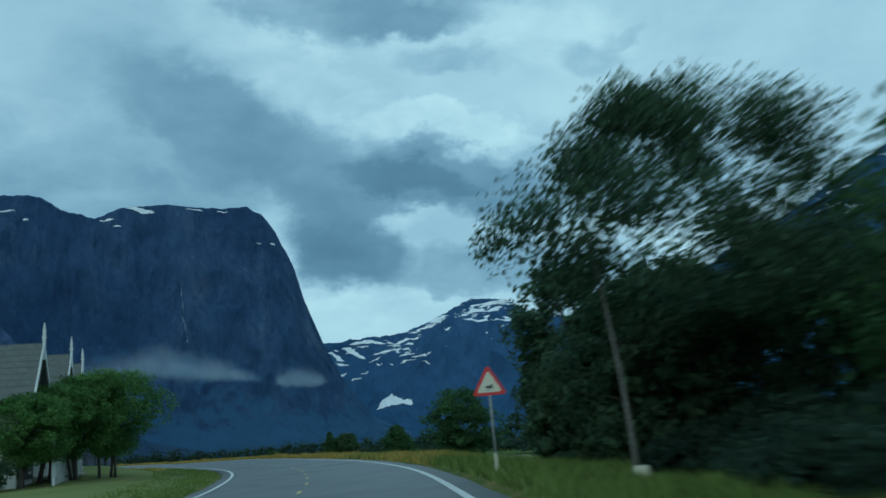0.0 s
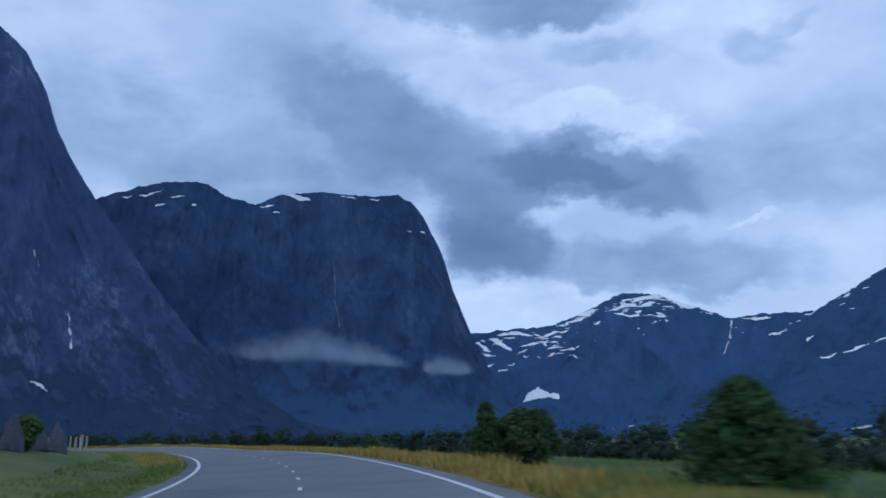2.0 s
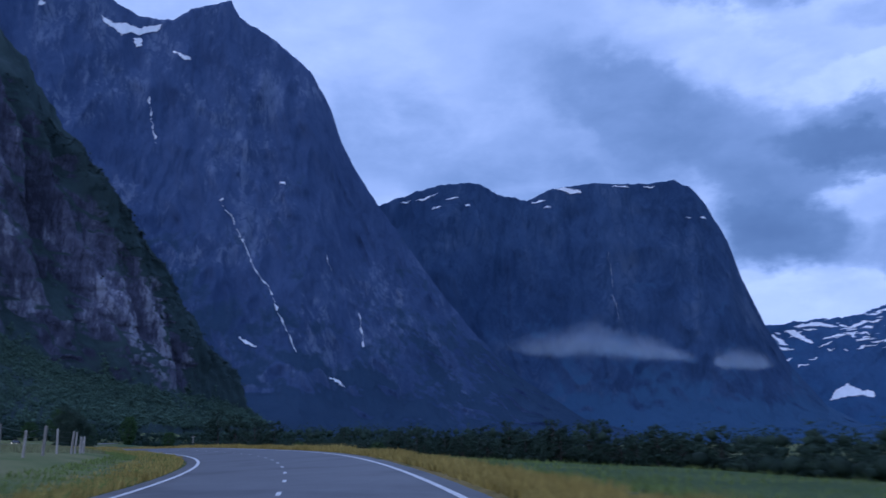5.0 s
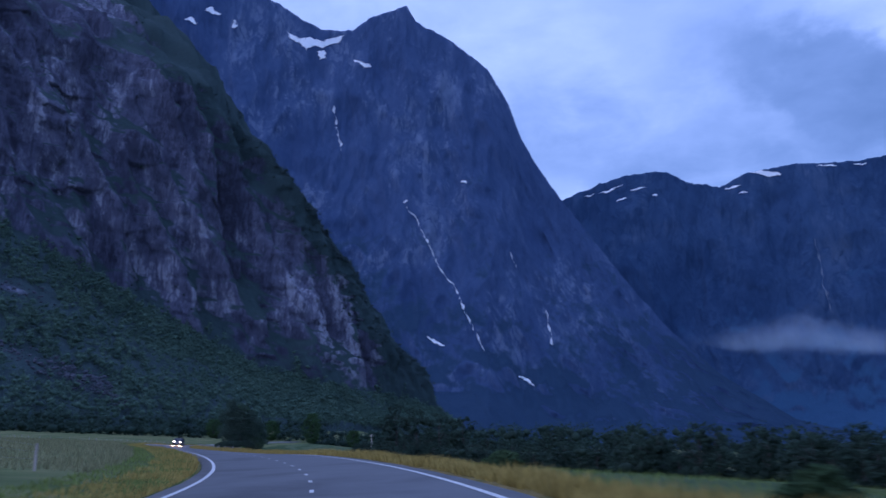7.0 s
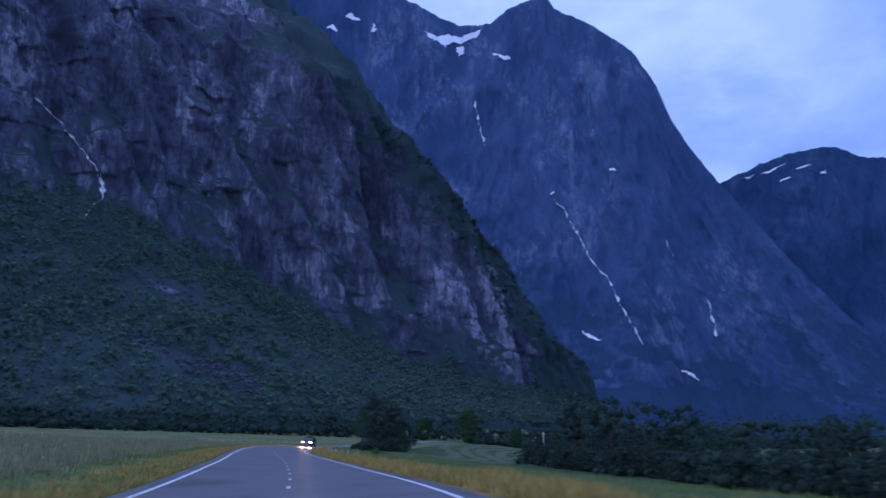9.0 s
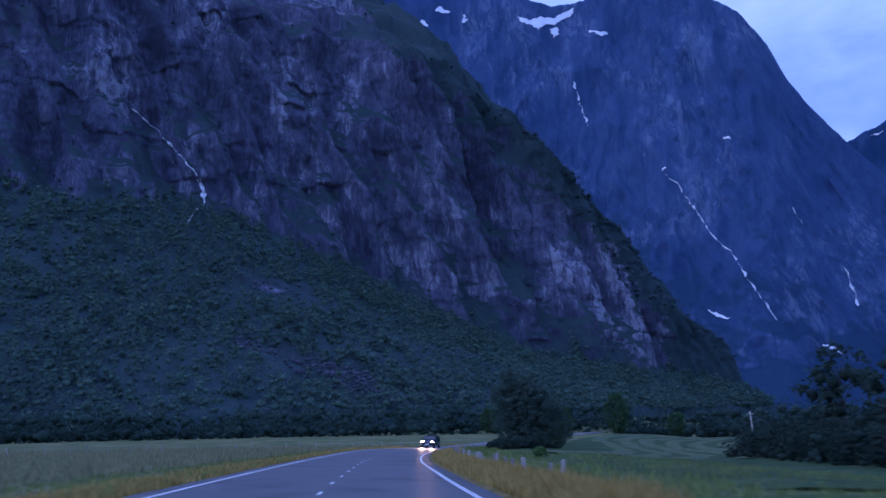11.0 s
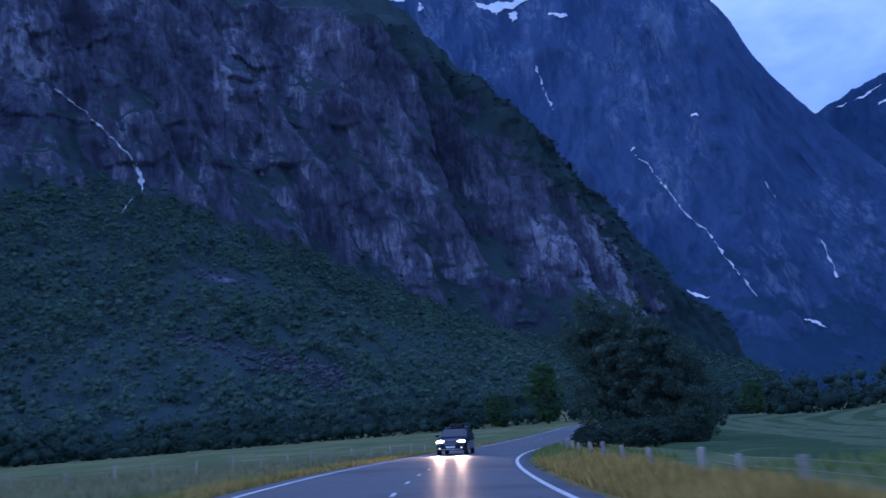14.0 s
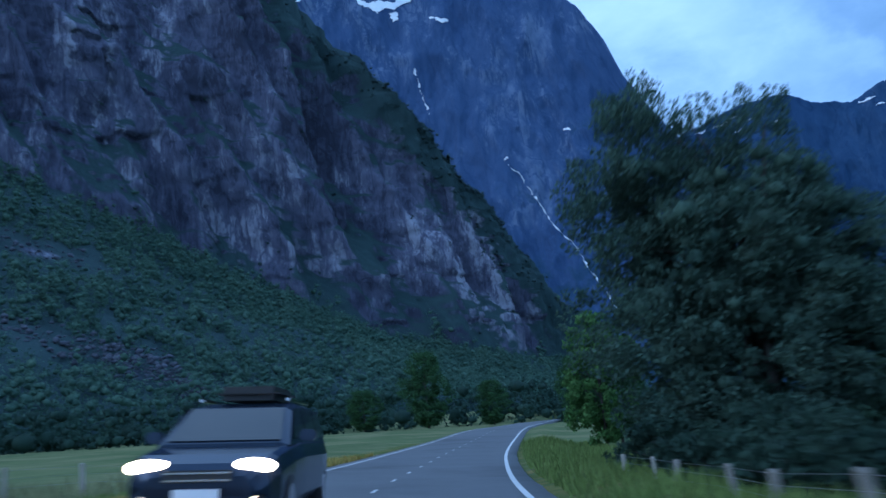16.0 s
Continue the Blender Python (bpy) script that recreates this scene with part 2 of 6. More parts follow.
def rock(name, rock_colors, green, green_from, green_to, scale, slope_cut=0.55, snow=None, scar=None, slabs=0.0, crest=None, bare=(), grit=0.30, scrub=0.0):
    """Cliff: streaked rock, green on gentler and lower ground; snow: (height from, height to, amount)."""
    m = bpy.data.materials.new(name)
    m.use_nodes = True
    t = m.node_tree
    link = t.links.new
    bsdf = t.nodes["Principled BSDF"]
    bsdf.inputs["Roughness"].default_value = 0.95
    bsdf.inputs["Specular IOR Level"].default_value = 0.1
    at = t.nodes.new("ShaderNodeNewGeometry")
    sep = t.nodes.new("ShaderNodeSeparateXYZ")
    link(at.outputs["Position"], sep.inputs[0])
    nor = t.nodes.new("ShaderNodeSeparateXYZ")
    link(at.outputs["Normal"], nor.inputs[0])

    def noise_at(s, stretch=(1, 1, 1), detail=7.0, rough=0.62, distort=0.3):
        mp = t.nodes.new("ShaderNodeMapping")
        mp.inputs["Scale"].default_value = stretch
        link(at.outputs["Position"], mp.inputs[0])
        n = node(t, "ShaderNodeTexNoise", Scale=s, Detail=detail, Roughness=rough, Distortion=distort)
        link(mp.outputs[0], n.inputs["Vector"])
        return n.outputs[0]

    streak = noise_at(scale, (1, 1, 0.28))
    blotch = noise_at(scale * 0.34, (1, 1, 0.6), 3.0, 0.5, 0.6)
    grain = noise_at(scale * 5, (1, 1, 0.32), 8.0, 0.7, 0.6)
    v = math_node(t, "ADD", math_node(t, "ADD", math_node(t, "MULTIPLY", streak, 0.38), math_node(t, "MULTIPLY", blotch, 0.32)), math_node(t, "ADD", math_node(t, "MULTIPLY", grain, grit), (0.30 - grit) * 0.5))
    crack = math_node(t, "ABSOLUTE", math_node(t, "SUBTRACT", noise_at(scale * 1.6, (1, 1, 0.22), 5.0, 0.6, 0.8), 0.5))
    v = math_node(t, "SUBTRACT", v, math_node(t, "MULTIPLY", math_node(t, "SUBTRACT", 1.0, math_node(t, "DIVIDE", crack, 0.035), True), 0.07))
    # streaky outcrops in patches, smoother ground between them
    outcrop = ramp(t, noise_at(scale * 0.55, (1, 1, 0.7), 4.0, 0.5, 0.5), (0.48, 0.0), (0.62, 1.0))
    v = math_node(t, "ADD", v, math_node(t, "MULTIPLY", math_node(t, "MULTIPLY", math_node(t, "SUBTRACT", grain, 0.48), 0.35 if scale > 0.01 else 0.2), outcrop))
    if slabs:
        # leaning slabs with dark joints
        lean = t.nodes.new("ShaderNodeMapping")
        lean.inputs["Rotation"].default_value = (radians(-9), 0, 0)
        lean.inputs["Scale"].default_value = (1, 1, 0.33)
        link(at.outputs["Position"], lean.inputs[0])
        wob = node(t, "ShaderNodeTexNoise", Scale=slabs * 1.5, Detail=4.0)
        link(at.outputs["Position"], wob.inputs["Vector"])
        mixed = t.nodes.new("ShaderNodeVectorMath")
        mixed.operation = "MULTIPLY_ADD"
        link(wob.outputs["Color"], mixed.inputs[0])
        mixed.inputs[1].default_value = (0.7 / slabs,) * 3
        link(lean.outputs[0], mixed.inputs[2])
        for size, tone, joint in ((slabs * 0.45, 0.06, 0.012), (slabs, 0.075, 0.03), (slabs * 2.7, 0.06, 0.03)):
            cell = node(t, "ShaderNodeTexVoronoi", Scale=size)
            rim = node(t, "ShaderNodeTexVoronoi", Scale=size)
            rim.feature = "DISTANCE_TO_EDGE"
            link(mixed.outputs[0], cell.inputs["Vector"])
            link(mixed.outputs[0], rim.inputs["Vector"])
            split = t.nodes.new("ShaderNodeSeparateXYZ")
            link(cell.outputs["Color"], split.inputs[0])
            v = math_node(t, "ADD", v, math_node(t, "MULTIPLY", math_node(t, "SUBTRACT", split.outputs[0], 0.5), tone))
            v = math_node(t, "SUBTRACT", v, math_node(t, "MULTIPLY", math_node(t, "SUBTRACT", 1.0, math_node(t, "DIVIDE", rim.outputs["Distance"], 0.09), True), joint))
    if scar:
        # a pale, freshly broken face
        gap = t.nodes.new("ShaderNodeVectorMath")
        gap.operation = "DISTANCE"
        link(at.outputs["Position"], gap.inputs[0])
        gap.inputs[1].default_value = scar[0]
        near = math_node(t, "SUBTRACT", 1.0, math_node(t, "DIVIDE", gap.outputs["Value"], scar[1]), True)
        v = math_node(t, "ADD", v, math_node(t, "MULTIPLY", near, 0.09))
    k = len(rock_colors)
    color = ramp(t, v, *[(0.40 + 0.20 * i / (k - 1), c) for i, c in enumerate(rock_colors)])
    # plants take the gentler, lower ground; on far mountains their tint carries haze
    gentle = math_node(t, "MULTIPLY", math_node(t, "SUBTRACT", nor.outputs[2], slope_cut), 4.0)
    low = math_node(t, "DIVIDE", math_node(t, "SUBTRACT", green_to, sep.outputs[2]), green_to - green_from)
    patch = math_node(t, "MULTIPLY", math_node(t, "SUBTRACT", noise_at(scale * 0.45), 0.5), 6.0)
    plants = math_node(t, "ADD", math_node(t, "ADD", gentle, low), math_node(t, "ADD", patch, scrub))
    if crest:
        # scrub along a sloping crest: (normal of its plane, offset, depth)
        fall = t.nodes.new("ShaderNodeVectorMath")
        fall.operation = "DOT_PRODUCT"
        link(at.outputs["Position"], fall.inputs[0])
        fall.inputs[1].default_value = crest[0]
        depth = math_node(t, "ADD", fall.outputs["Value"], crest[1])
        depth = math_node(t, "ADD", depth, math_node(t, "MULTIPLY", math_node(t, "SUBTRACT", noise_at(0.016), 0.5), 190.0))
        plants = math_node(t, "ADD", plants, math_node(t, "MULTIPLY", math_node(t, "DIVIDE", math_node(t, "SUBTRACT", crest[2], depth), crest[2], True), 6.0))
    if scar:
        plants = math_node(t, "SUBTRACT", plants, math_node(t, "MULTIPLY", near, 5.0))
    for spot, size in bare:
        away = t.nodes.new("ShaderNodeVectorMath")
        away.operation = "DISTANCE"
        link(at.outputs["Position"], away.inputs[0])
        away.inputs[1].default_value = spot
        plants = math_node(t, "SUBTRACT", plants, math_node(t, "MULTIPLY", math_node(t, "SUBTRACT", 1.0, math_node(t, "DIVIDE", away.outputs["Value"], size), True), 3.2))
    plants = math_node(t, "ADD", plants, 0.0, True)
    leaf = mix_color(t, noise_at(scale * 5), green[0], green[1])
    color = mix_color(t, plants, color, leaf)
    if snow:
        z0, z1, amount, cut = snow
        high = math_node(t, "DIVIDE", math_node(t, "SUBTRACT", sep.outputs[2], z0), z1 - z0, True)
        lay = math_node(t, "ADD", noise_at(scale * 1.3, (1, 1, 3.2), 8.0, 0.58, 0.8), math_node(t, "MULTIPLY", high, amount))
        lay = math_node(t, "ADD", lay, math_node(t, "MULTIPLY", math_node(t, "SUBTRACT", nor.outputs[2], 0.6), 0.25))
        color = mix_color(t, ramp(t, lay, (cut, 0.0), (cut + 0.02, 1.0)), color, (0.8, 0.84, 0.9))
    link(color, bsdf.inputs["Base Color"])
    b = node(t, "ShaderNodeBump", Strength=0.9, Distance=1.2 / scale * 0.12)
    link(v, b.inputs["Height"])
    link(b.outputs[0], bsdf.inputs["Normal"])
    return m


def glow(name, color, strength):
    m = bpy.data.materials.new(name)
    m.use_nodes = True
    bsdf = m.node_tree.nodes["Principled BSDF"]
    bsdf.inputs["Emission Color"].default_value = (*color, 1)
    bsdf.inputs["Emission Strength"].default_value = strength
    return m


ASPHALT = surface("worn_asphalt", ((0.105, 0.108, 0.114), (0.15, 0.153, 0.16)), scale=0.5, rough=0.5, bump=0.25, bump_scale=70, second=((0.075, 0.076, 0.08), 0.22, 0.52, 0.66))
PAINT_WHITE = surface("road_paint", ((0.5, 0.5, 0.5), (0.78, 0.78, 0.77)), scale=4, rough=0.6, bump=0.1, second=((0.2, 0.2, 0.2), 9, 0.6, 0.72))
PAINT_YELLOW = surface("yellow_road_paint", ((0.55, 0.42, 0.12), (0.75, 0.6, 0.25)), scale=4, rough=0.6, second=((0.2, 0.18, 0.12), 9, 0.55, 0.7))
FIELD = surface("meadow", ((0.08, 0.11, 0.045), (0.15, 0.175, 0.075)), scale=0.07, rough=0.95, bump=0.6, bump_scale=6, second=((0.2, 0.2, 0.1), 0.12, 0.46, 0.66))
DRY_GRASS = leafy("dry_verge_grass", (0.30, 0.225, 0.055), (0.5, 0.395, 0.12))
GREEN_GRASS = leafy("green_verge_grass", (0.13, 0.18, 0.042), (0.25, 0.31, 0.095))
PALE_GRASS = leafy("pale_meadow_grass", (0.19, 0.2, 0.095), (0.31, 0.31, 0.165))
LEAF_DARK = leafy("dark_foliage", (0.036, 0.068, 0.042), (0.1, 0.155, 0.085))
LEAF_MID = leafy("broadleaf_foliage", (0.035, 0.074, 0.03), (0.09, 0.16, 0.058))
LEAF_FRESH = leafy("fresh_foliage", (0.06, 0.125, 0.034), (0.17, 0.28, 0.085))
LEAF_SHRUB = leafy("shrub_foliage", (0.045, 0.085, 0.036), (0.115, 0.17, 0.078))
# leaf colour raised and blued for the haze before the slope
LEAF_FAR = leafy("hazed_hillside_foliage", (0.054, 0.1, 0.082), (0.158, 0.245, 0.172), 0.08, 0.06)
# valley leaf colours with a bluish veil of haze added
LEAF_LEDGE = leafy("hazed_ledge_foliage", (0.042, 0.066, 0.074), (0.08, 0.118, 0.112), 0.15, 0.1)
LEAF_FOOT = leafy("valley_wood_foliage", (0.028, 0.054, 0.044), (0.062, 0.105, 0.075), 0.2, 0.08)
LEAF_BELT = leafy("belt_foliage", (0.024, 0.045, 0.034), (0.058, 0.092, 0.06), 0.25, 0.25)
LEAF_WILLOW = leafy("grey_green_foliage", (0.05, 0.085, 0.066), (0.115, 0.165, 0.115))
BARK = surface("grey_bark", ((0.05, 0.045, 0.04), (0.14, 0.125, 0.11)), scale=6, rough=0.95, bump=0.6, stretch=(1, 1, 0.3))
BIRCH_BARK = surface("birch_bark", ((0.085, 0.082, 0.075), (0.22, 0.21, 0.19)), scale=5, rough=0.85, bump=0.3, stretch=(1, 1, 3), second=((0.04, 0.04, 0.04), 9, 0.58, 0.68))
WOOD_GREY = surface("weathered_wood", ((0.2, 0.18, 0.15), (0.42, 0.39, 0.34)), scale=7, rough=0.9, bump=0.4, stretch=(1, 1, 0.2), rand=0.25)
WOOD_WHITE = surface("white_painted_boards", ((0.55, 0.56, 0.56), (0.74, 0.74, 0.73)), scale=2, rough=0.6, bump=0.15, stretch=(1, 1, 0.3))
SLATE = surface("grey_slate_roof", ((0.07, 0.078, 0.074), (0.135, 0.14, 0.13)), scale=3, rough=0.75, bump=0.5)
DARK_GLASS = surface("dark_window_glass", ((0.01, 0.012, 0.014), (0.02, 0.022, 0.025)), scale=1, rough=0.06)
STONE = surface("grey_boulder", ((0.036, 0.042, 0.06), (0.09, 0.098, 0.125)), scale=0.8, rough=0.9, bump=0.6, rand=0.3, island=True)
SNOW = surface("old_snow", ((0.7, 0.73, 0.78), (0.85, 0.87, 0.9)), scale=0.05, rough=0.7, bump=0.2)
WATER_WHITE = surface("falling_water", ((0.5, 0.53, 0.57), (0.8, 0.83, 0.86)), scale=0.15, rough=0.5, stretch=(1, 1, 0.2))
RED_PAINT = surface("red_sign_paint", ((0.5, 0.02, 0.02), (0.6, 0.03, 0.03)), scale=3, rough=0.4)
SIGN_CREAM = surface("cream_sign_face", ((0.62, 0.58, 0.46), (0.7, 0.66, 0.54)), scale=4, rough=0.45)
BLACK_PAINT = surface("black_paint", ((0.012, 0.012, 0.012), (0.02, 0.02, 0.02)), scale=4, rough=0.5)
STEEL = surface("galvanised_steel", ((0.26, 0.27, 0.28), (0.36, 0.37, 0.38)), scale=5, rough=0.5, metal=0.7)
POST_PALE = surface("pale_post_foot", ((0.5, 0.46, 0.36), (0.62, 0.58, 0.47)), scale=5, rough=0.7)


# ---- mesh helpers ----
def mesh_object(name, verts, faces, material, parent=None, smooth=False, label=""):
    me = bpy.data.meshes.new(name)
    verts = np.asarray(verts, dtype=np.float32)
    if isinstance(faces, np.ndarray):
        n, k = faces.shape
        me.vertices.add(len(verts))
        me.vertices.foreach_set("co", verts.ravel())
        me.loops.add(n * k)
        me.loops.foreach_set("vertex_index", faces.ravel().astype(np.int32))
        me.polygons.add(n)
        me.polygons.foreach_set("loop_start", np.arange(0, n * k, k, dtype=np.int32))
        me.update(calc_edges=True)
    else:
        me.from_pydata([tuple(map(float, v)) for v in verts], [], [tuple(map(int, f)) for f in faces])
    if smooth:
        me.polygons.foreach_set("use_smooth", [True] * len(me.polygons))
    me.materials.append(material)
    ob = new(name, me)
    if parent:
        ob.parent = parent
    return tagged(ob, label)


def part(name, bm, material, parent=None, label="", smooth=False):
    me = bpy.data.meshes.new(name)
    bm.normal_update()
    bm.to_mesh(me)
    bm.free()
    me.materials.append(material)
    if smooth:
        me.polygons.foreach_set("use_smooth", [True] * len(me.polygons))
    ob = new(name, me)
    if parent:
        ob.parent = parent
    return tagged(ob, label)


def add_box(bm, size, at, turn=None, bevel=0.0):
    m = Matrix.Translation(at) @ (turn or Matrix()) @ Matrix.Diagonal((*size, 1))
    made = bmesh.ops.create_cube(bm, size=1, matrix=m)["verts"]
    if bevel:
        edges = {e for v in made for e in v.link_edges}
        bmesh.ops.bevel(bm, geom=list(edges), offset=bevel, segments=2, affect="EDGES")


def boxed(name, size, at, material, parent=None, label="", turn=None, bevel=0.0):
    bm = bmesh.new()
    add_box(bm, size, at, turn, bevel)
    return part(name, bm, material, parent, label)


def tube(points, radii, sides=7):
    """Vertices and quads of a tapered tube along points."""
    pts = [Vector(p) for p in points]
    verts, faces = [], []
    for i, p in enumerate(pts):
        d = (pts[min(i + 1, len(pts) - 1)] - pts[max(i - 1, 0)]).normalized()
        a = d.orthogonal().normalized()
        b = d.cross(a)
        for k in range(sides):
            w = 2 * math.pi * k / sides
            verts.append(p + (a * math.cos(w) + b * math.sin(w)) * radii[i])
    for i in range(len(pts) - 1):
        for k in range(sides):
            k2 = (k + 1) % sides
            faces.append((i * sides + k, i * sides + k2, (i + 1) * sides + k2, (i + 1) * sides + k))
    faces.append(tuple(range(sides))[::-1])
    faces.append(tuple((len(pts) - 1) * sides + k for k in range(sides)))
    return verts, faces


def joined(pieces):
    verts, faces = [], []
    for v, f in pieces:
        n = len(verts)
        verts += list(v)
        faces += [tuple(i + n for i in q) for q in f]
    return verts, faces


def fbm(p, octaves=4, gain=0.5):
    """Fractal noise of an array of points (n, 3), about -1 to 1."""
    out = np.zeros(len(p))
    amp, freq = 1.0, 1.0
    for _ in range(octaves):
        out += amp * np.array([noise.noise(Vector(q)) for q in p * freq])
        amp *= gain
        freq *= 2.03
    return out


def spline(knots, values, x):
    """Smooth curve through the knots."""
    k, v = np.asarray(knots, float), np.asarray(values, float)
    m = np.gradient(v, k)
    i = np.clip(np.searchsorted(k, x) - 1, 0, len(k) - 2)
    h = k[i + 1] - k[i]
    s = (x - k[i]) / h
    return (2 * s**3 - 3 * s**2 + 1) * v[i] + (s**3 - 2 * s**2 + s) * h * m[i] + (3 * s**2 - 2 * s**3) * v[i + 1] + (s**3 - s**2) * h * m[i + 1]


def grid_faces(nu, nv):
    a = np.arange(nu * nv).reshape(nu, nv)
    return np.stack([a[:-1, :-1].ravel(), a[1:, :-1].ravel(), a[1:, 1:].ravel(), a[:-1, 1:].ravel()], axis=1)


# ---- the road's line ----
ROAD_X = [3.5, -1.7, -5.8, -13.5, -25.9, -41.9, -61.5, -84.2, -109.5, -136.2, -163.6, -190.8, -217.2, -242.2, -264.9, -286.2, -306.8, -325.9, -346]
ROAD_Y = [-30, -0.2, 29.4, 58.2, 85.2, 110.2, 132.7, 152.1, 168.0, 181.3, 193.6, 206.3, 220.6, 237.5, 257.3, 278.5, 300.4, 323.7, 348]
ROAD_Z = [0, 0, -0.12, -0.24, -0.21, -0.22, -0.12, -0.18, -0.21, -0.3, -0.34, -0.38, -0.43, -0.78, -1.15, -1.05, -0.68, -0.65, -0.6]
ROAD_BANK = [1.0, 1.0, 1.7, 0.9, 1.5, 0.4, 2.4, 2.2, 1.2, -2.8, -3.9, -4.5, -5.5, -5.3, -4.8, -3.3, -2.7, -1.2, 0]
ROAD_S = np.arange(-30, 30 * 17 + 1, 30.0)
HALF = 3.33           # middle of the edge lines
EDGE = 3.85           # edge of the asphalt
S_FINE = np.arange(-30, 510, 1.0)
RX, RY, RZ, RB = (spline(ROAD_S, v, S_FINE) for v in (ROAD_X, ROAD_Y, ROAD_Z, ROAD_BANK))
RB = np.radians(RB)
TX, TY = np.gradient(RX), np.gradient(RY)
_l = np.hypot(TX, TY)
TX, TY = TX / _l, TY / _l
LX, LY = -TY, TX      # to the left of the road


def on_road(s, n, up=0.0):
    """World place at s metres along the road and n metres to the left of its middle, on the banked surface."""
    s = np.asarray(s, float)
    f = lambda a: np.interp(s, S_FINE, a)  # noqa: E731
    return np.stack([f(RX) + f(LX) * n, f(RY) + f(LY) * n, f(RZ) - np.sin(f(RB)) * n + up], axis=-1)


def road_frame(p):
    """Nearest s and lateral n (left positive) for points (k, 2)."""
    s, n = np.empty(len(p)), np.empty(len(p))
    for a in range(0, len(p), 4000):
        q = p[a : a + 4000]
        d = (q[:, None, 0] - RX) ** 2 + (q[:, None, 1] - RY) ** 2
        i = d.argmin(1)
        dx, dy = q[:, 0] - RX[i], q[:, 1] - RY[i]
        s[a : a + 4000] = S_FINE[i] + dx * TX[i] + dy * TY[i]
        side = dx * LX[i] + dy * LY[i]
        n[a : a + 4000] = np.where(side >= 0, 1, -1) * np.sqrt(d[np.arange(len(q)), i])
    return s, n


def smooth_step(a, b, x):
    u = np.clip((x - a) / (b - a), 0, 1)
    return u * u * (3 - 2 * u)


def ground_z(p):
    """Height of the valley floor at points (k, 2)."""
    p = np.atleast_2d(np.asarray(p, float))
    s, n = road_frame(p)
    sc = np.clip(s, -30, 505)
    zr, b = np.interp(sc, S_FINE, RZ), np.interp(sc, S_FINE, RB)
    flat = zr - np.sin(b) * np.clip(n, -EDGE - 0.6, EDGE + 0.6) - 0.05
    out = np.abs(n) - EDGE
    late = smooth_step(190, 260, sc)
    left = zr + (1 - late) * (0.25 * smooth_step(0, 25, out) + 0.026 * np.maximum(out - 25, 0)) + late * (0.35 + 0.047 * out)
    left = left - 0.25 * smooth_step(0.3, 2.0, out) * (1 - smooth_step(2.0, 6, out))
    # grassy hummock before the meadow and its low continuation under the fence
    left = left + np.exp(-(((sc - 80) / 20) ** 2)) * smooth_step(1.5, 9, out) * (1 - smooth_step(24, 44, out)) + 0.4 * smooth_step(85, 100, sc) * (1 - smooth_step(150, 190, sc)) * smooth_step(1.5, 7, out) * (1 - smooth_step(18, 40, out))
    right = zr - (1 - late) * (0.9 * smooth_step(1, 10, out) + 5.2 * smooth_step(8, 85, out)) - late * (0.7 * smooth_step(0.6, 4, out) + 2.6 * smooth_step(4, 34, out) - 0.6 * smooth_step(60, 110, out))
    field = np.where(n > 0, np.minimum(left, 11.0), right)
    w = smooth_step(0.3, 3.0, out)
    z = flat * (1 - w) + field * w
    rough = np.array([noise.noise(Vector((x * 0.13, y * 0.13, 3.1))) for x, y in p]) * 0.12 * smooth_step(2, 10, out)
    return z + rough


def build_ground():
    # fine near the road, coarse far away: one sheet in road coordinates would fold, so a graded grid is used
    def axis(lo, hi, fine_lo, fine_hi, step):
        a = list(np.arange(fine_lo, fine_hi + 0.1, step))
        d, x = step, fine_hi
        while x < hi:
            d *= 1.22
            x += d
            a.append(x)
        d, x = step, fine_lo
        while x > lo:
            d *= 1.22
            x -= d
            a.insert(0, x)
        return np.array(a)

    xs, ys = axis(-4600, 4600, -400, 40, 2.0), axis(-4600, 4600, -30, 370, 2.0)
    X, Y = np.meshgrid(xs, ys, indexing="ij")
    p = np.stack([X.ravel(), Y.ravel()], axis=1)
    z = ground_z(p)
    s, n = road_frame(p)
    z[np.abs(n) < EDGE + 0.45] -= 0.22
    far = np.hypot(p[:, 0] + 150, p[:, 1] - 150)
    slope = np.clip(0.5 + 0.5 * (0.55 * (p[:, 0] + 150) + 0.83 * (p[:, 1] - 150)) / (far + 1), 0, 1)
    away = np.maximum(far - 230, 0)
    z = z * (1 - smooth_step(400, 800, far)) - 7 * smooth_step(400, 800, far) - 0.02 * away * slope
    ob = mesh_object("ground", np.c_[p, z], grid_faces(len(xs), len(ys)), FIELD, smooth=True)
    return tagged(ob, "grassy valley floor of meadows and fields", "ground", kind="structure")


def ribbon(name, s, n0, n1, up, material, parent=None, thick=0.0, rows=2):
    """A strip of road surface between the lateral offsets n0 and n1 (numbers or arrays along s)."""
    cols = [on_road(s, n0 + (n1 - n0) * k / (rows - 1), up) for k in range(rows)]
    v = np.stack(cols, axis=1).reshape(-1, 3)
    f = grid_faces(len(s), rows)[:, ::-1]
    if thick:
        a = on_road(s, n0, up - thick)
        b = on_road(s, n1, up - thick)
        k = len(v)
        v = np.concatenate([v, a, b])
        i = np.arange(len(s) - 1)
        side = np.stack([i * rows, (i + 1) * rows, k + i + 1, k + i], axis=1)
        j = k + len(s) + i
        other = np.stack([i * rows + rows - 1, j, j + 1, (i + 1) * rows + rows - 1], axis=1)
        f = np.concatenate([f, side, other])
    return mesh_object(name, v, f, material, parent)


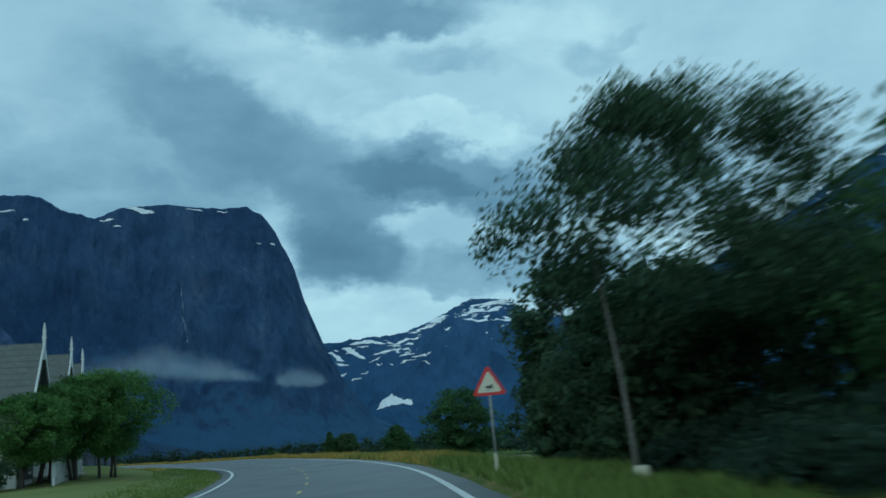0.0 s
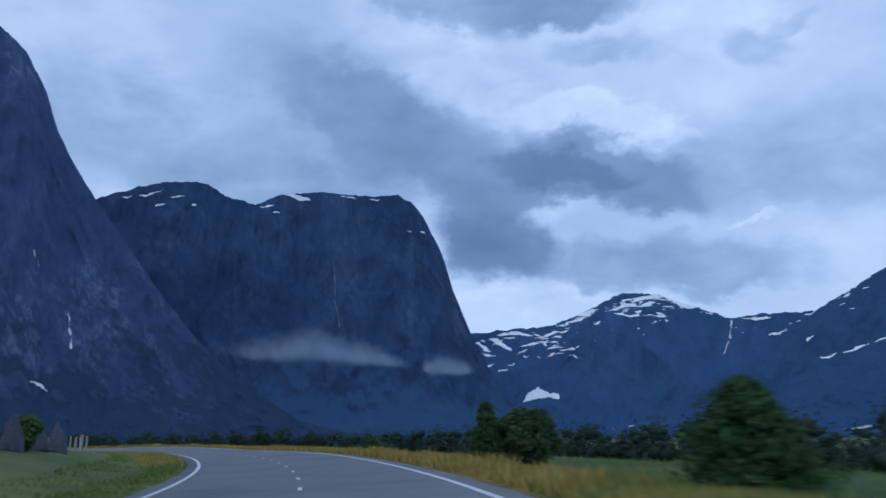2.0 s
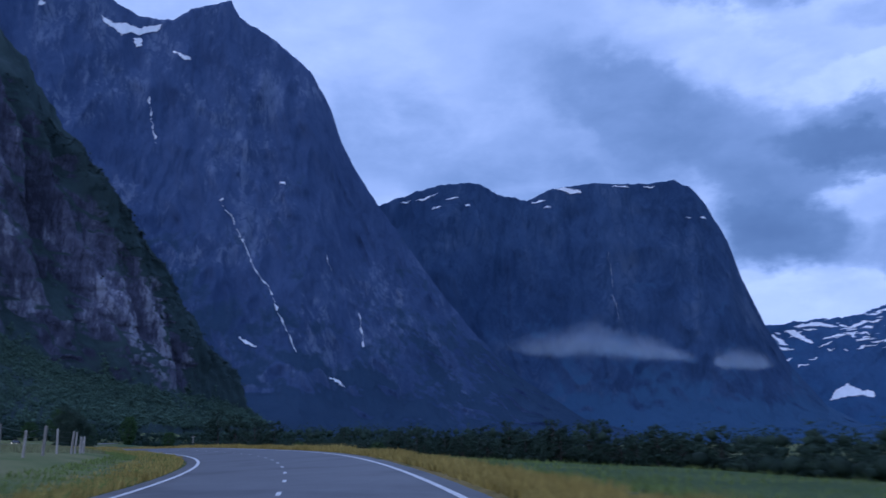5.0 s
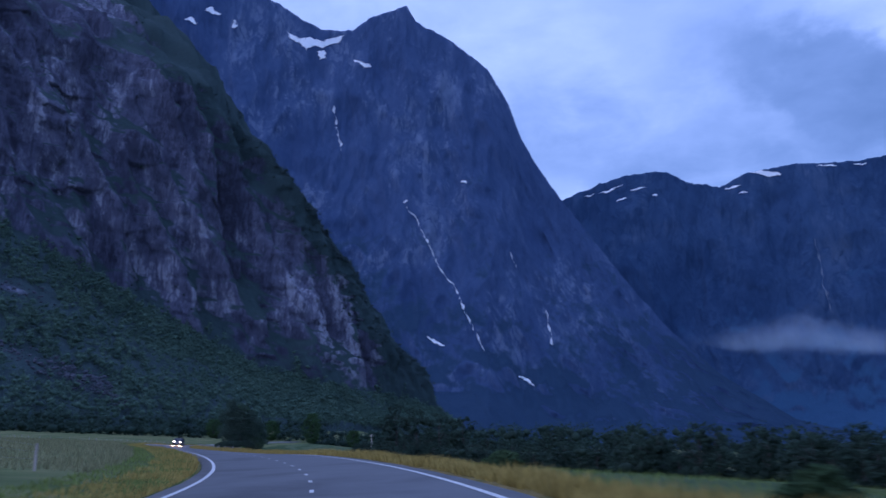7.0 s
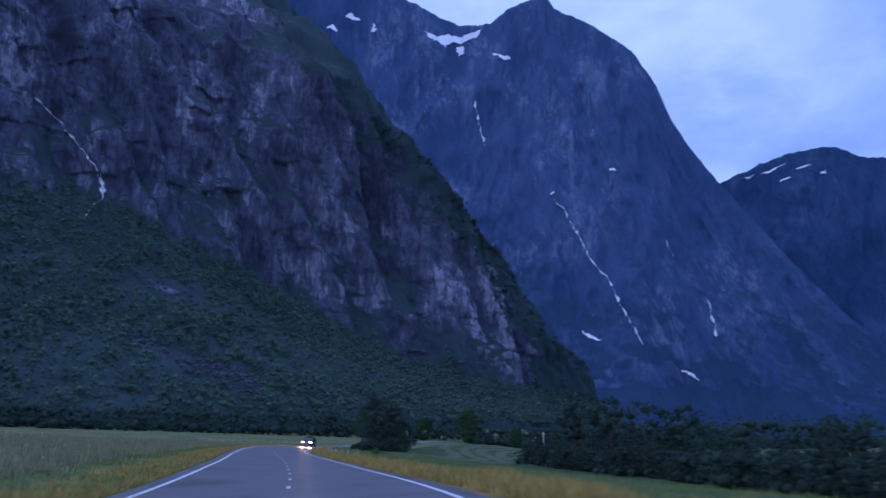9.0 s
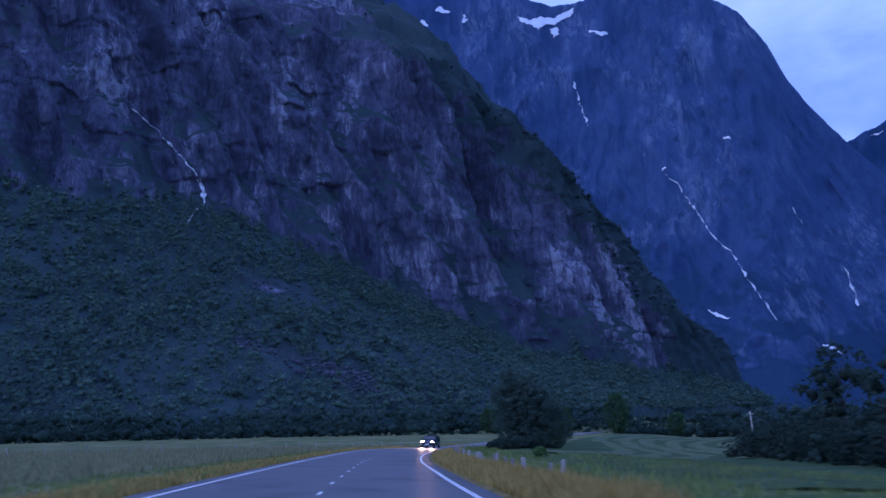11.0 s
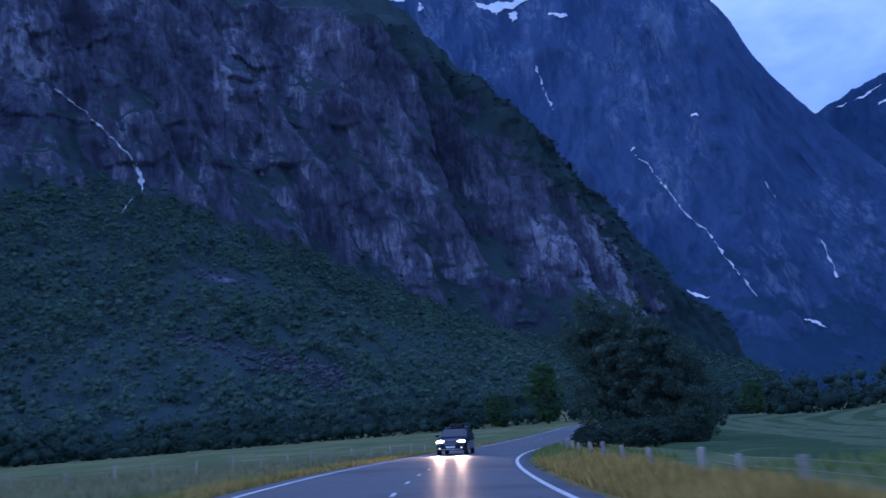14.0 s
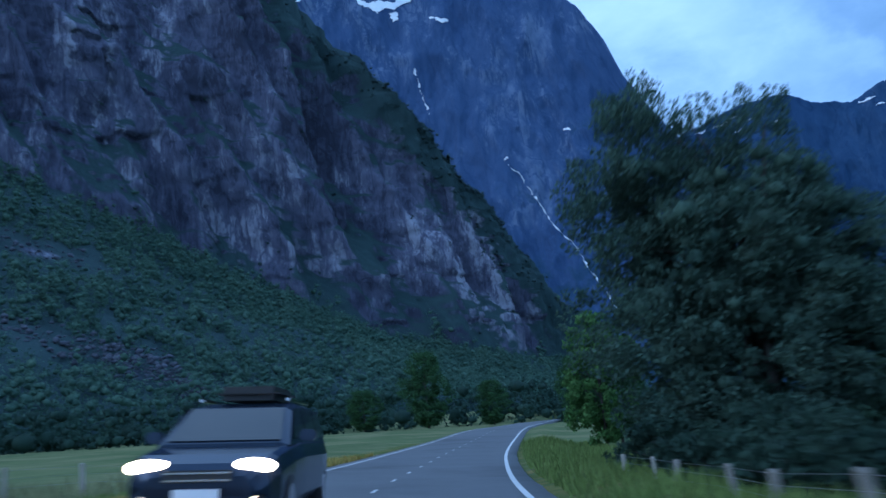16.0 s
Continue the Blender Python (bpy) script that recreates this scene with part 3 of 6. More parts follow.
def build_road():
    s = np.arange(-28, 505, 1.0)
    wob = 0.10 * np.array([noise.noise(Vector((x * 0.35, 0, 0))) for x in s])
    wob2 = 0.10 * np.array([noise.noise(Vector((x * 0.35, 9, 0))) for x in s])
    road = ribbon("road", s, -EDGE + wob, EDGE + wob2, 0.0, ASPHALT, thick=0.3, rows=9)
    tagged(road, "worn grey asphalt two-lane country road", "road", kind="structure")
    for n in (-HALF, HALF):
        tagged(ribbon("edge_line", s, n - 0.075, n + 0.075, 0.006, PAINT_WHITE, road), "white painted edge line")
    for k, a in enumerate(np.arange(-20, 495, 4.6)):
        q = np.linspace(a, a + 1.1, 3)
        ribbon("centre_dash", q, -0.05, 0.05, 0.006, PAINT_WHITE if a > 55 else PAINT_YELLOW, road)
    # gravel strip beside the asphalt
    return road


# ---- mountains ----
def sheet(name, az, top, near, far, power, rough, material, label, seed, rows=110, step=0.09, talus=0.16, ridge_noise=0.25, fall=1.0):
    """A mountain front seen from the valley: az (degrees left of +y) and its skyline (degrees), distance of foot and crest."""
    az, top = np.asarray(az, float), np.asarray(top, float)
    a = np.arange(az.min(), az.max() + 1e-6, step)
    order = np.argsort(az)
    t = np.interp(a, az[order], top[order])
    near = np.interp(a, az[order], np.broadcast_to(near, az.shape)[order])
    far = np.interp(a, az[order], np.broadcast_to(far, az.shape)[order])
    jag = np.array([noise.fractal(Vector((x * 2.1, seed, 0.5)), 0.9, 2.1, 5) for x in a])
    t = t + ridge_noise * 0.35 * jag * np.clip(t / 6, 0.1, 1)
    v = np.linspace(0, 1, rows)
    A, V = np.meshgrid(a, v, indexing="ij")
    E = t[:, None] * V
    # scree below, then a steep wall, then an easing shoulder
    prof = np.where(V < talus, V / talus * 0.42, 0.42 + 0.58 * np.clip((V - talus) / (1 - talus), 0, 1) ** power)
    D = near[:, None] + (far - near)[:, None] * prof
    x, y, z = -np.sin(np.radians(A)) * D, np.cos(np.radians(A)) * D, D * np.tan(np.radians(E)) - (8 + 0.03 * D) * (1 - V) ** 2
    p = np.stack([x.ravel(), y.ravel(), z.ravel()], axis=1)
    L = far.mean() * 0.05
    big = np.array([noise.fractal(Vector((q[0] / L, q[1] / L, q[2] / L * 0.35 + seed)), 0.8, 2.1, 6) for q in p])
    gul = np.array([abs(noise.noise(Vector((q[0] / L * 2.2 + seed, q[1] / L * 2.2, q[2] / L * 0.22)))) for q in p])
    fade = np.clip(V.ravel() * 6, 0, 1) * (0.25 + 0.75 * np.clip((1.0 - V.ravel()) * 8, 0, 1))
    push = (big * 0.24 - gul * 0.3) * L * rough * fade
    sc = 1 - push / D.ravel()
    p = p * sc[:, None]
    # the back falls away behind the crest
    P = p.reshape(len(a), rows, 3)
    c = P[:, -1]
    back = c * np.array([1.12, 1.12, 0.0]) + np.array([0, 0, 0]) + np.stack([0 * t, 0 * t, c[:, 2] * (1 - 0.45 * fall)], axis=1)
    foot = back * np.array([1.1, 1.1, 0])
    P = np.concatenate([P, back[:, None], foot[:, None]], axis=1)
    ob = mesh_object(name, P.reshape(-1, 3), grid_faces(len(a), rows + 2), material, smooth=True)
    return tagged(ob, label, "mountain", kind="structure")


# dark rock tones are lifted and blued here to carry the air's haze
ROCK_NEAR = rock("hazed_near_cliff_rock", ((0.05, 0.054, 0.084), (0.083, 0.088, 0.136), (0.117, 0.122, 0.177), (0.27, 0.28, 0.35)), ((0.032, 0.052, 0.058), (0.05, 0.078, 0.08)), 40, 190, 0.045, 0.42,
                 scar=((-672, 632, 130), 75), slabs=0.055, crest=((-0.95, -1.05, -1.0), 208.5, 85), grit=0.16, scrub=0.8, bare=(((-553, 290, 53), 13), ((-537, 312, 42), 17), ((-518, 332, 32), 22), ((-632, 330, 99), 17), ((-636, 350, 97), 17)))
# aerial haze is put into these blue rock and plant colours
ROCK_MID = rock("hazed_middle_cliff_rock", ((0.044, 0.07, 0.15), (0.053, 0.082, 0.168), (0.066, 0.097, 0.19), (0.13, 0.167, 0.265)), ((0.026, 0.05, 0.098), (0.036, 0.064, 0.112)), 40, 560, 0.014, 0.6, grit=0.2, scar=((-1527, 1584, 941), 210))
# the lower slopes are tinted lighter and bluer for the haze before them
ROCK_FAR = rock("hazed_far_cliff_rock", ((0.026, 0.05, 0.112), (0.033, 0.06, 0.128), (0.041, 0.072, 0.146), (0.07, 0.103, 0.178)), ((0.036, 0.078, 0.152), (0.043, 0.088, 0.166)), 40, 430, 0.009, 0.62, grit=0.22)
ROCK_SNOWY = rock("hazed_snowy_mountain_rock", ((0.036, 0.076, 0.162), (0.044, 0.089, 0.183), (0.052, 0.1, 0.2)), ((0.038, 0.084, 0.176), (0.043, 0.094, 0.19)), 40, 380, 0.008, 0.62, snow=(300, 640, 0.3, 0.735))
ROCK_STREAKED = rock("hazed_streaked_mountain_rock", ((0.032, 0.068, 0.148), (0.04, 0.081, 0.168), (0.048, 0.092, 0.185)), ((0.034, 0.078, 0.162), (0.04, 0.088, 0.176)), 40, 380, 0.008, 0.62, snow=(300, 620, 0.16, 0.73))


def build_mountains():
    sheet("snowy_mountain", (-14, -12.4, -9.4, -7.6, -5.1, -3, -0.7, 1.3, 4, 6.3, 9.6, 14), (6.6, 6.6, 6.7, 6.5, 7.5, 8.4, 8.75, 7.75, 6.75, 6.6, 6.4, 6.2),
          3500, 4150, 0.8, 0.5, ROCK_SNOWY, "distant haze-blue mountain streaked with old snow", 11.0, step=0.05)
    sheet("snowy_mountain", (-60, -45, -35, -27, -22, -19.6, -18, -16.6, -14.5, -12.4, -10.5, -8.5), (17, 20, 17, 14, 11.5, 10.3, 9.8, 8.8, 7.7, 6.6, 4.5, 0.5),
          2500, 3300, 0.9, 0.5, ROCK_STREAKED, "dark haze-blue mountain with snow in its gullies", 23.0, step=0.09)
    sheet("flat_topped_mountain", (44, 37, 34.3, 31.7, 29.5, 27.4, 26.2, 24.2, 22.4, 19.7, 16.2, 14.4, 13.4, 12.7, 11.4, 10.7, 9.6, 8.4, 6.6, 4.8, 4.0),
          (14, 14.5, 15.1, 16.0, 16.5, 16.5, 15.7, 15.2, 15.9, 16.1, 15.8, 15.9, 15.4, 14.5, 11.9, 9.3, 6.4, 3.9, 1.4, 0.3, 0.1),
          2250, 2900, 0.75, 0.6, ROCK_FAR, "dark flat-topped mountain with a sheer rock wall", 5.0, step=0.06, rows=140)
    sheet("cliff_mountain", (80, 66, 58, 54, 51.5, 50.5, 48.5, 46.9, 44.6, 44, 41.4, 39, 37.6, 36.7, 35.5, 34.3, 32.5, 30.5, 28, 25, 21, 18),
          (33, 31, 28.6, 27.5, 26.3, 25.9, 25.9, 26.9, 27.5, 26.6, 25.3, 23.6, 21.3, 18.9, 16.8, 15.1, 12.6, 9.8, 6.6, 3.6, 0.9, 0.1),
          [1500] * 12 + [1550, 1580, 1620, 1650, 1690, 1740, 1800, 1850, 1900, 1950], 2350, 0.8, 0.75, ROCK_MID, "steep dark haze-blue mountain with waterfalls and snow", 8.0, step=0.07, rows=170)


CLIFF_Y = [-700, -300, 100, 309, 400, 450, 535, 600, 650, 710, 760, 830, 950]
FOOT_X = [-430, -440, -455, -470, -490, -505, -545, -575, -592, -612, -630, -655, -700]
BASE_X = [-740, -735, -722, -738, -722, -702, -660, -640, -648, -655, -660, -675, -715]
BASE_Z = [170, 172, 172, 178, 140, 108, 58, 44, 40, 34, 25, 15, 8]
FACE_X = [-840, -835, -825, -800, -790, -778, -728, -676, -690, -700, -705, -720, -760]
FACE_Z = [420, 420, 415, 400, 385, 365, 330, 300, 290, 280, 270, 260, 250]


def cliff_point(y, v):
    """Unworn surface of the near cliff: v 0 foot, 0.38 top of the scree, 0.8 top of the wall, 1 the crest."""
    fx, bx, bz, cx, cz = (np.interp(y, CLIFF_Y, k) for k in (FOOT_X, BASE_X, BASE_Z, FACE_X, FACE_Z))
    g = 9.0
    u1, u2, u3 = np.clip(v / 0.38, 0, 1), np.clip((v - 0.38) / 0.42, 0, 1), np.clip((v - 0.8) / 0.2, 0, 1)
    x = fx + (bx - fx) * u1 + (cx - bx) * u2 + (-1350 - cx) * u3
    z = g + (bz - g) * (0.75 * u1 + 0.25 * u1**2) + (cz - bz) * u2 + (850 - cz) * u3
    north = 215 - 1.05 * (y - 600) + 0.95 * (-670 - x)
    return x, np.minimum(z, np.maximum(north, -5 + 0 * z))


def build_cliff():
    ys = np.concatenate([np.arange(-700, 150, 9), np.arange(150, 840, 2.0), np.arange(840, 960, 10)])
    vs = np.concatenate([np.linspace(0, 0.38, 45), np.linspace(0.385, 0.8, 190), np.linspace(0.81, 1, 40)])
    Y, V = np.meshgrid(ys, vs, indexing="ij")
    x, z = cliff_point(Y.ravel(), V.ravel())
    p = np.stack([x, Y.ravel(), z], axis=1)
    wall = smooth_step(0.34, 0.44, V.ravel())
    dip = p[:, 1] + 0.22 * p[:, 2]          # slabs lean with the beds
    big = np.array([noise.fractal(Vector((q[0] / 80, d / 75, q[2] / 150)), 0.8, 2.1, 6) for q, d in zip(p, dip)])
    gul = np.array([abs(noise.noise(Vector((d / 30, q[0] / 90, q[2] / 170)))) for q, d in zip(p, dip)])
    fin = np.array([abs(noise.noise(Vector((d / 9, q[0] / 40, q[2] / 55 + 4)))) for q, d in zip(p, dip)])
    nick = np.array([noise.noise(Vector((d / 20 + 7, q[0] / 30, q[2] / 26))) for q, d in zip(p, dip)])
    # broken blocks at two sizes
    warp = np.array([noise.noise_vector(Vector((q[1] / 22, q[2] / 22, 2.0))) for q in p]) * 7
    step = np.array([noise.cell(Vector(((d + w[0]) / 17, (q[2] + w[1]) / 34, 3.5))) * 3 + noise.cell(Vector(((d + w[1]) / 7, (q[2] + w[0]) / 12, 8.5))) * 1.2 for q, d, w in zip(p, dip, warp)])
    p[:, 0] += wall * (big * 15 - gul * 36 - fin * 9 + step + smooth_step(-0.1, 0.4, nick) * 3) + (1 - wall) * big * 4
    p[:, 2] += wall * big * 4 + (1 - wall) * big * 3
    p[V.ravel() == 0, 2] = -20          # the foot runs on below the fields
    ob = mesh_object("near_cliff", p, grid_faces(len(ys), len(vs))[:, ::-1], ROCK_NEAR, smooth=True)
    return tagged(ob, "dark purple-grey cliff above a wooded scree slope", "cliff", kind="structure")


build_ground()
build_road()
build_mountains()
CLIFF = build_cliff()


# ---- trees ----
def leaf_cloud(rng, centres, radii, per, size, squash=0.8, loose=0.0, lay=0.0):
    """Small tilted leaf quads round the centres of the clumps."""
    n = len(centres) * per
    c = np.repeat(np.asarray(centres, float), per, axis=0)
    r = np.repeat(np.asarray(radii, float), per)
    d = rng.normal(size=(n, 3))
    d /= np.linalg.norm(d, axis=1)[:, None]
    c = c + d * (r * rng.uniform(0.35, 1.0, n) ** 0.6)[:, None] * np.array([1, 1, squash])
    a = rng.normal(size=(n, 3))
    a /= np.linalg.norm(a, axis=1)[:, None]
    a -= lay * (a * d).sum(1)[:, None] * d          # lay: how far the leaves follow the surface of their clump
    a /= np.linalg.norm(a, axis=1)[:, None]
    b = np.cross(a, d + loose * rng.normal(size=(n, 3)))
    b /= np.linalg.norm(b, axis=1)[:, None] + 1e-6
    s = size * rng.uniform(0.6, 1.3, n)[:, None]
    q = np.stack([c - a * s, c + b * s * 0.55, c + a * s, c - b * s * 0.55], axis=1).reshape(-1, 3)
    return q, np.arange(n * 4).reshape(n, 4)


def ball(level):
    bm = bmesh.new()
    bmesh.ops.create_icosphere(bm, subdivisions=level, radius=1)
    v = np.array([q.co[:] for q in bm.verts])
    f = np.array([[q.index for q in face.verts] for face in bm.faces])
    bm.free()
    return v, f


def lumps(rng, centres, radii, level=1, rough=0.3):
    """Uneven little masses of foliage that fill a crown."""
    base, tri = ball(level)
    n = len(centres)
    v = base[None] * (1 + rng.normal(0, rough, (n, len(base), 1))) * radii[:, None, None] * np.array([1, 1, 0.85]) + centres[:, None]
    return v.reshape(-1, 3), (tri[None] + (np.arange(n) * len(base))[:, None, None]).reshape(-1, 3)


def crown_centres(rng, height, width, low, count, shape, uneven=1.0):
    """Clump centres inside an uneven crown. shape: round, cone or spread."""
    out, rad = [], []
    seed_of = rng.uniform(0, 50)
    lobes = [(rng.uniform(0, 6.28), rng.uniform(0.75, 1.2)) for _ in range(7)]
    while len(out) < count:
        h = rng.uniform(0, 1)
        if shape == "cone":
            w = (1 - h) ** 0.8 * 0.95 + 0.05
        elif shape == "droop":
            w = math.sin(math.pi * (0.3 + 0.66 * h)) ** 0.7
        elif shape == "spread":
            w = math.sin(math.pi * min(1, 0.12 + 0.8 * h)) ** 0.6 * (0.6 + 0.5 * h)
        else:
            w = math.sin(math.pi * (0.08 + 0.84 * h)) ** 0.7
        a = rng.uniform(0, 6.28)
        w *= 1 + 0.22 * sum(math.cos(a * (i + 1) + p + h * 5) * k for i, (p, k) in enumerate(lobes[:3])) / 1.6
        w *= 1 + 0.45 * uneven * noise.noise(Vector((math.cos(a) * 1.7 + seed_of, math.sin(a) * 1.7, h * 3.2)))
        if noise.noise(Vector((math.cos(a) * 2.3, math.sin(a) * 2.3 + seed_of, h * 5))) > 0.33 + (1 - uneven):
            continue
        r = width / 2 * w * rng.uniform(0.2, 1) ** 0.5
        out.append((math.cos(a) * r, math.sin(a) * r, low + (height - low) * h))
        rad.append(width * rng.uniform(0.07, 0.15))
    return out, rad


def make_tree(name, height, width, low, seed, leaf, bark, label, clumps=90, per=40, size=0.16, shape="round", trunk=0.14, lean=(0, 0), stems=1, category="tree", shift=(0, 0), core=0.0, fine=1.0, uneven=1.0, shoots=0, depth=1.0, loose=0.0, limb=1.0, soft=False, lobes=(), lay=0.0):
    rng = np.random.default_rng(seed)
    root = tagged(new(name), label, category)
    centres, rad = crown_centres(rng, height, width, low, clumps, shape, uneven)
    if lobes:
        # the crown as several billowing masses, leaves mostly in their outer half
        share = np.array([q[3] ** 2.2 for q in lobes])
        which = rng.choice(len(lobes), clumps, p=share / share.sum())
        way = rng.normal(size=(clumps, 3))
        way /= np.linalg.norm(way, axis=1)[:, None]
        lob = np.array(lobes)[which]
        spots = lob[:, :3] + way * (lob[:, 3] * rng.uniform(0.15, 1, clumps) ** 0.5)[:, None] * np.array([1, 1, 1.12])
        centres, rad = [tuple(q) for q in spots if q[2] > 0.2], []
        rad = [rng.uniform(0.45, 0.9) for _ in centres]
    rad = [q * fine for q in rad]
    centres = [(x + shift[0] + lean[0] * z / height, y * depth + shift[1] + lean[1] * z / height, z) for x, y, z in centres]
    whips, thin = [], []
    for k in range(shoots):
        # loose sprays that rise above the crown
        w, out = rng.uniform(0, 6.28), width * 0.5 * rng.uniform(0.05, 0.8)
        if lobes:
            # sprays out of the upper masses
            lx, ly, lz, lq = lobes[rng.choice([i for i, q in enumerate(lobes) if q[2] + q[3] > 9])]
            reach, turn = rng.uniform(0.2, 0.8), rng.uniform(0, 6.28)
            for u in np.linspace(0, 1, 9):
                far = lq * reach * (0.8 + 0.35 * u)
                whips.append((lx + math.cos(turn) * far, ly + math.sin(turn) * far, lz + lq * (0.55 + (0.9 - 0.5 * reach) * u)))
                thin.append(0.30 * (1 - 0.55 * u))
            continue
        rise, z0 = rng.uniform(0.08, 0.2) * height, height * (0.93 - 0.45 * (out / (width * 0.5)) ** 2)
        for u in np.linspace(0, 1, 9):
            grow = 1 + 0.25 * u
            whips.append((math.cos(w) * out * grow, math.sin(w) * out * grow, z0 - 0.8 + rise * u * 1.6))
            thin.append(0.034 * width * (1 - 0.5 * u))
    pieces = []
    for k in range(stems):
        bx, by = (rng.normal(0, 0.25 * (stems > 1), 2)) if stems > 1 else (0, 0)
        ox, oy = rng.normal(0, width * 0.1 * (stems > 1), 2) if stems > 1 else (0, 0)
        pts = [(bx + (lean[0] + ox) * u**1.3 * 0.9 + 0.05 * math.sin(5 * u + k), by + (lean[1] + oy) * u**1.3 * 0.9, -0.25 + u * height * 0.9) for u in np.linspace(0, 1, 8)]
        pieces.append(tube(pts, [trunk * (1.25 if i == 0 else 1) * (1 - 0.88 * i / 7) for i in range(8)]))
    step = max(1, len(centres) // 16)
    for c in centres[::step]:
        b = max(0.15, min(0.8, (c[2] / height) * 0.75))
        start = Vector((lean[0] * b**1.3 * 0.9, lean[1] * b**1.3 * 0.9, -0.25 + b * height * 0.9))
        end = Vector(c)
        mid = start.lerp(end, 0.5) + Vector((0, 0, 0.06 * height))
        pieces.append(tube([start, mid, end], [trunk * 0.35 * limb, trunk * 0.22 * limb, trunk * 0.07], 5))
    v, f = joined(pieces)
    mesh_object("trunk", v, f, bark, root, smooth=True)
    v, f = leaf_cloud(rng, centres, rad, per, size, loose=loose, lay=lay)
    if shoots:
        sv, sf = leaf_cloud(rng, whips, thin, 11, size * 0.9, loose=1.5)
        v, f = np.concatenate([v, sv]), np.concatenate([f, sf + len(v)])
    if core:
        # dense dark inside, open towards the outline
        inner = np.array([math.hypot(c[0] - shift[0], c[1] - shift[1]) < 0.33 * width and c[2] < 0.8 * height for c in centres])
        if not inner.any():
            inner[:] = True
        lv, lf = lumps(rng, np.array(centres)[inner], np.array(rad)[inner] * core, 1 if soft else 0, 0.15 if soft else 0.3)
        f = np.concatenate([f[:, [0, 1, 2]], f[:, [0, 2, 3]], lf + len(v)])
        v = np.concatenate([v, lv])
    mesh_object("crown", v, f, leaf, root, smooth=soft)
    return root


def ground_at(x, y):
    return float(ground_z([(x, y)])[0])


def place(ob, x, y, turn=0.0, scale=1.0, sink=0.05):
    ob.location = (x, y, ground_at(x, y) - sink)
    ob.rotation_euler = (0, 0, turn)
    ob.scale = (scale, scale, scale)
    return ob


def plant_copy(ob, x, y, turn, scale):
    c = copy_thing(ob, pose(x, y, ground_at(x, y) - 0.05, 0, 0, math.degrees(turn)))
    c.scale = (scale, scale, scale * (0.9 + 0.2 * math.sin(x)))
    return c


# roadside birch and the dark thicket round it
place(make_tree("birch_tree", 8.5, 7.5, 3.2, 3, LEAF_DARK, BIRCH_BARK, "tall dark birch with a pale leaning trunk", 330, 90, 0.075, "droop", 0.07, (-0.6, 0.3), shift=(2.35, 0.8), depth=0.75, uneven=1.3, fine=0.85, limb=0.12), 3.15, 17.0)
# the tree at (8.2, 5.0) is added out of view to shade the undergrowth
thicket = [(8.5, 22, 5.8, 6.0, 1), (12.5, 17, 7.6, 6.5, 2), (7.5, 28, 6.0, 5.0, 3), (9.5, 12, 8.0, 6.5, 4), (6.2, 25.0, 6.2, 5.0, 5), (13, 26, 8, 7, 6), (16, 12, 9.5, 7, 7), (5.2, 31.5, 4.0, 3.6, 8), (4.8, 22.3, 5.0, 4.2, 9), (3.6, 27.5, 6.4, 4.3, 10), (3.9, 36.3, 5.6, 4.2, 11), (6.5, 40.0, 4.2, 4.0, 12), (7.6, 9.2, 5.6, 5.0, 13), (8.2, 5.0, 5.2, 5.0, 14), (11.8, 21.0, 7.0, 6.5, 15)]
for x, y, h, w, k in thicket:
    place(make_tree("roadside_tree", h, w, 0.4, 40 + k, LEAF_MID if k in (2, 4, 7, 13) else LEAF_DARK, BARK, "dark leafy tree in a roadside thicket", 200, 52, 0.11, "round", 0.12, core=0.6), x, y)
# undergrowth takes the darker belt leaves: the canopy's shade put into colour
for k, (x, y, h, w) in enumerate([(6.2, 8.2, 1.9, 3.2), (6.4, 11.4, 1.8, 3.2), (5.6, 14.6, 1.3, 2.6), (6.3, 17.0, 1.8, 3.0), (5.4, 19.6, 1.3, 2.5), (4.7, 24.4, 1.2, 2.2), (8.2, 9.6, 2.6, 3.4), (8.4, 14.4, 2.6, 3.4), (4.9, 5.0, 1.0, 2.0), (4.7, 7.2, 1.1, 2.1), (4.6, 9.4, 1.0, 2.0), (4.5, 11.6, 0.9, 1.9), (4.9, 13.4, 0.9, 1.8), (5.4, 3.0, 1.2, 2.2), (4.4, 19.2, 0.8, 1.6)]):
    place(make_tree("bush", h, w, 0.05, 140 + k, LEAF_BELT, BARK, "dark undergrowth at the foot of the roadside thicket", 90, 40, 0.09, "round", 0.04, category="bush", stems=3, core=0.6, uneven=0.5, loose=1.0), x, y)
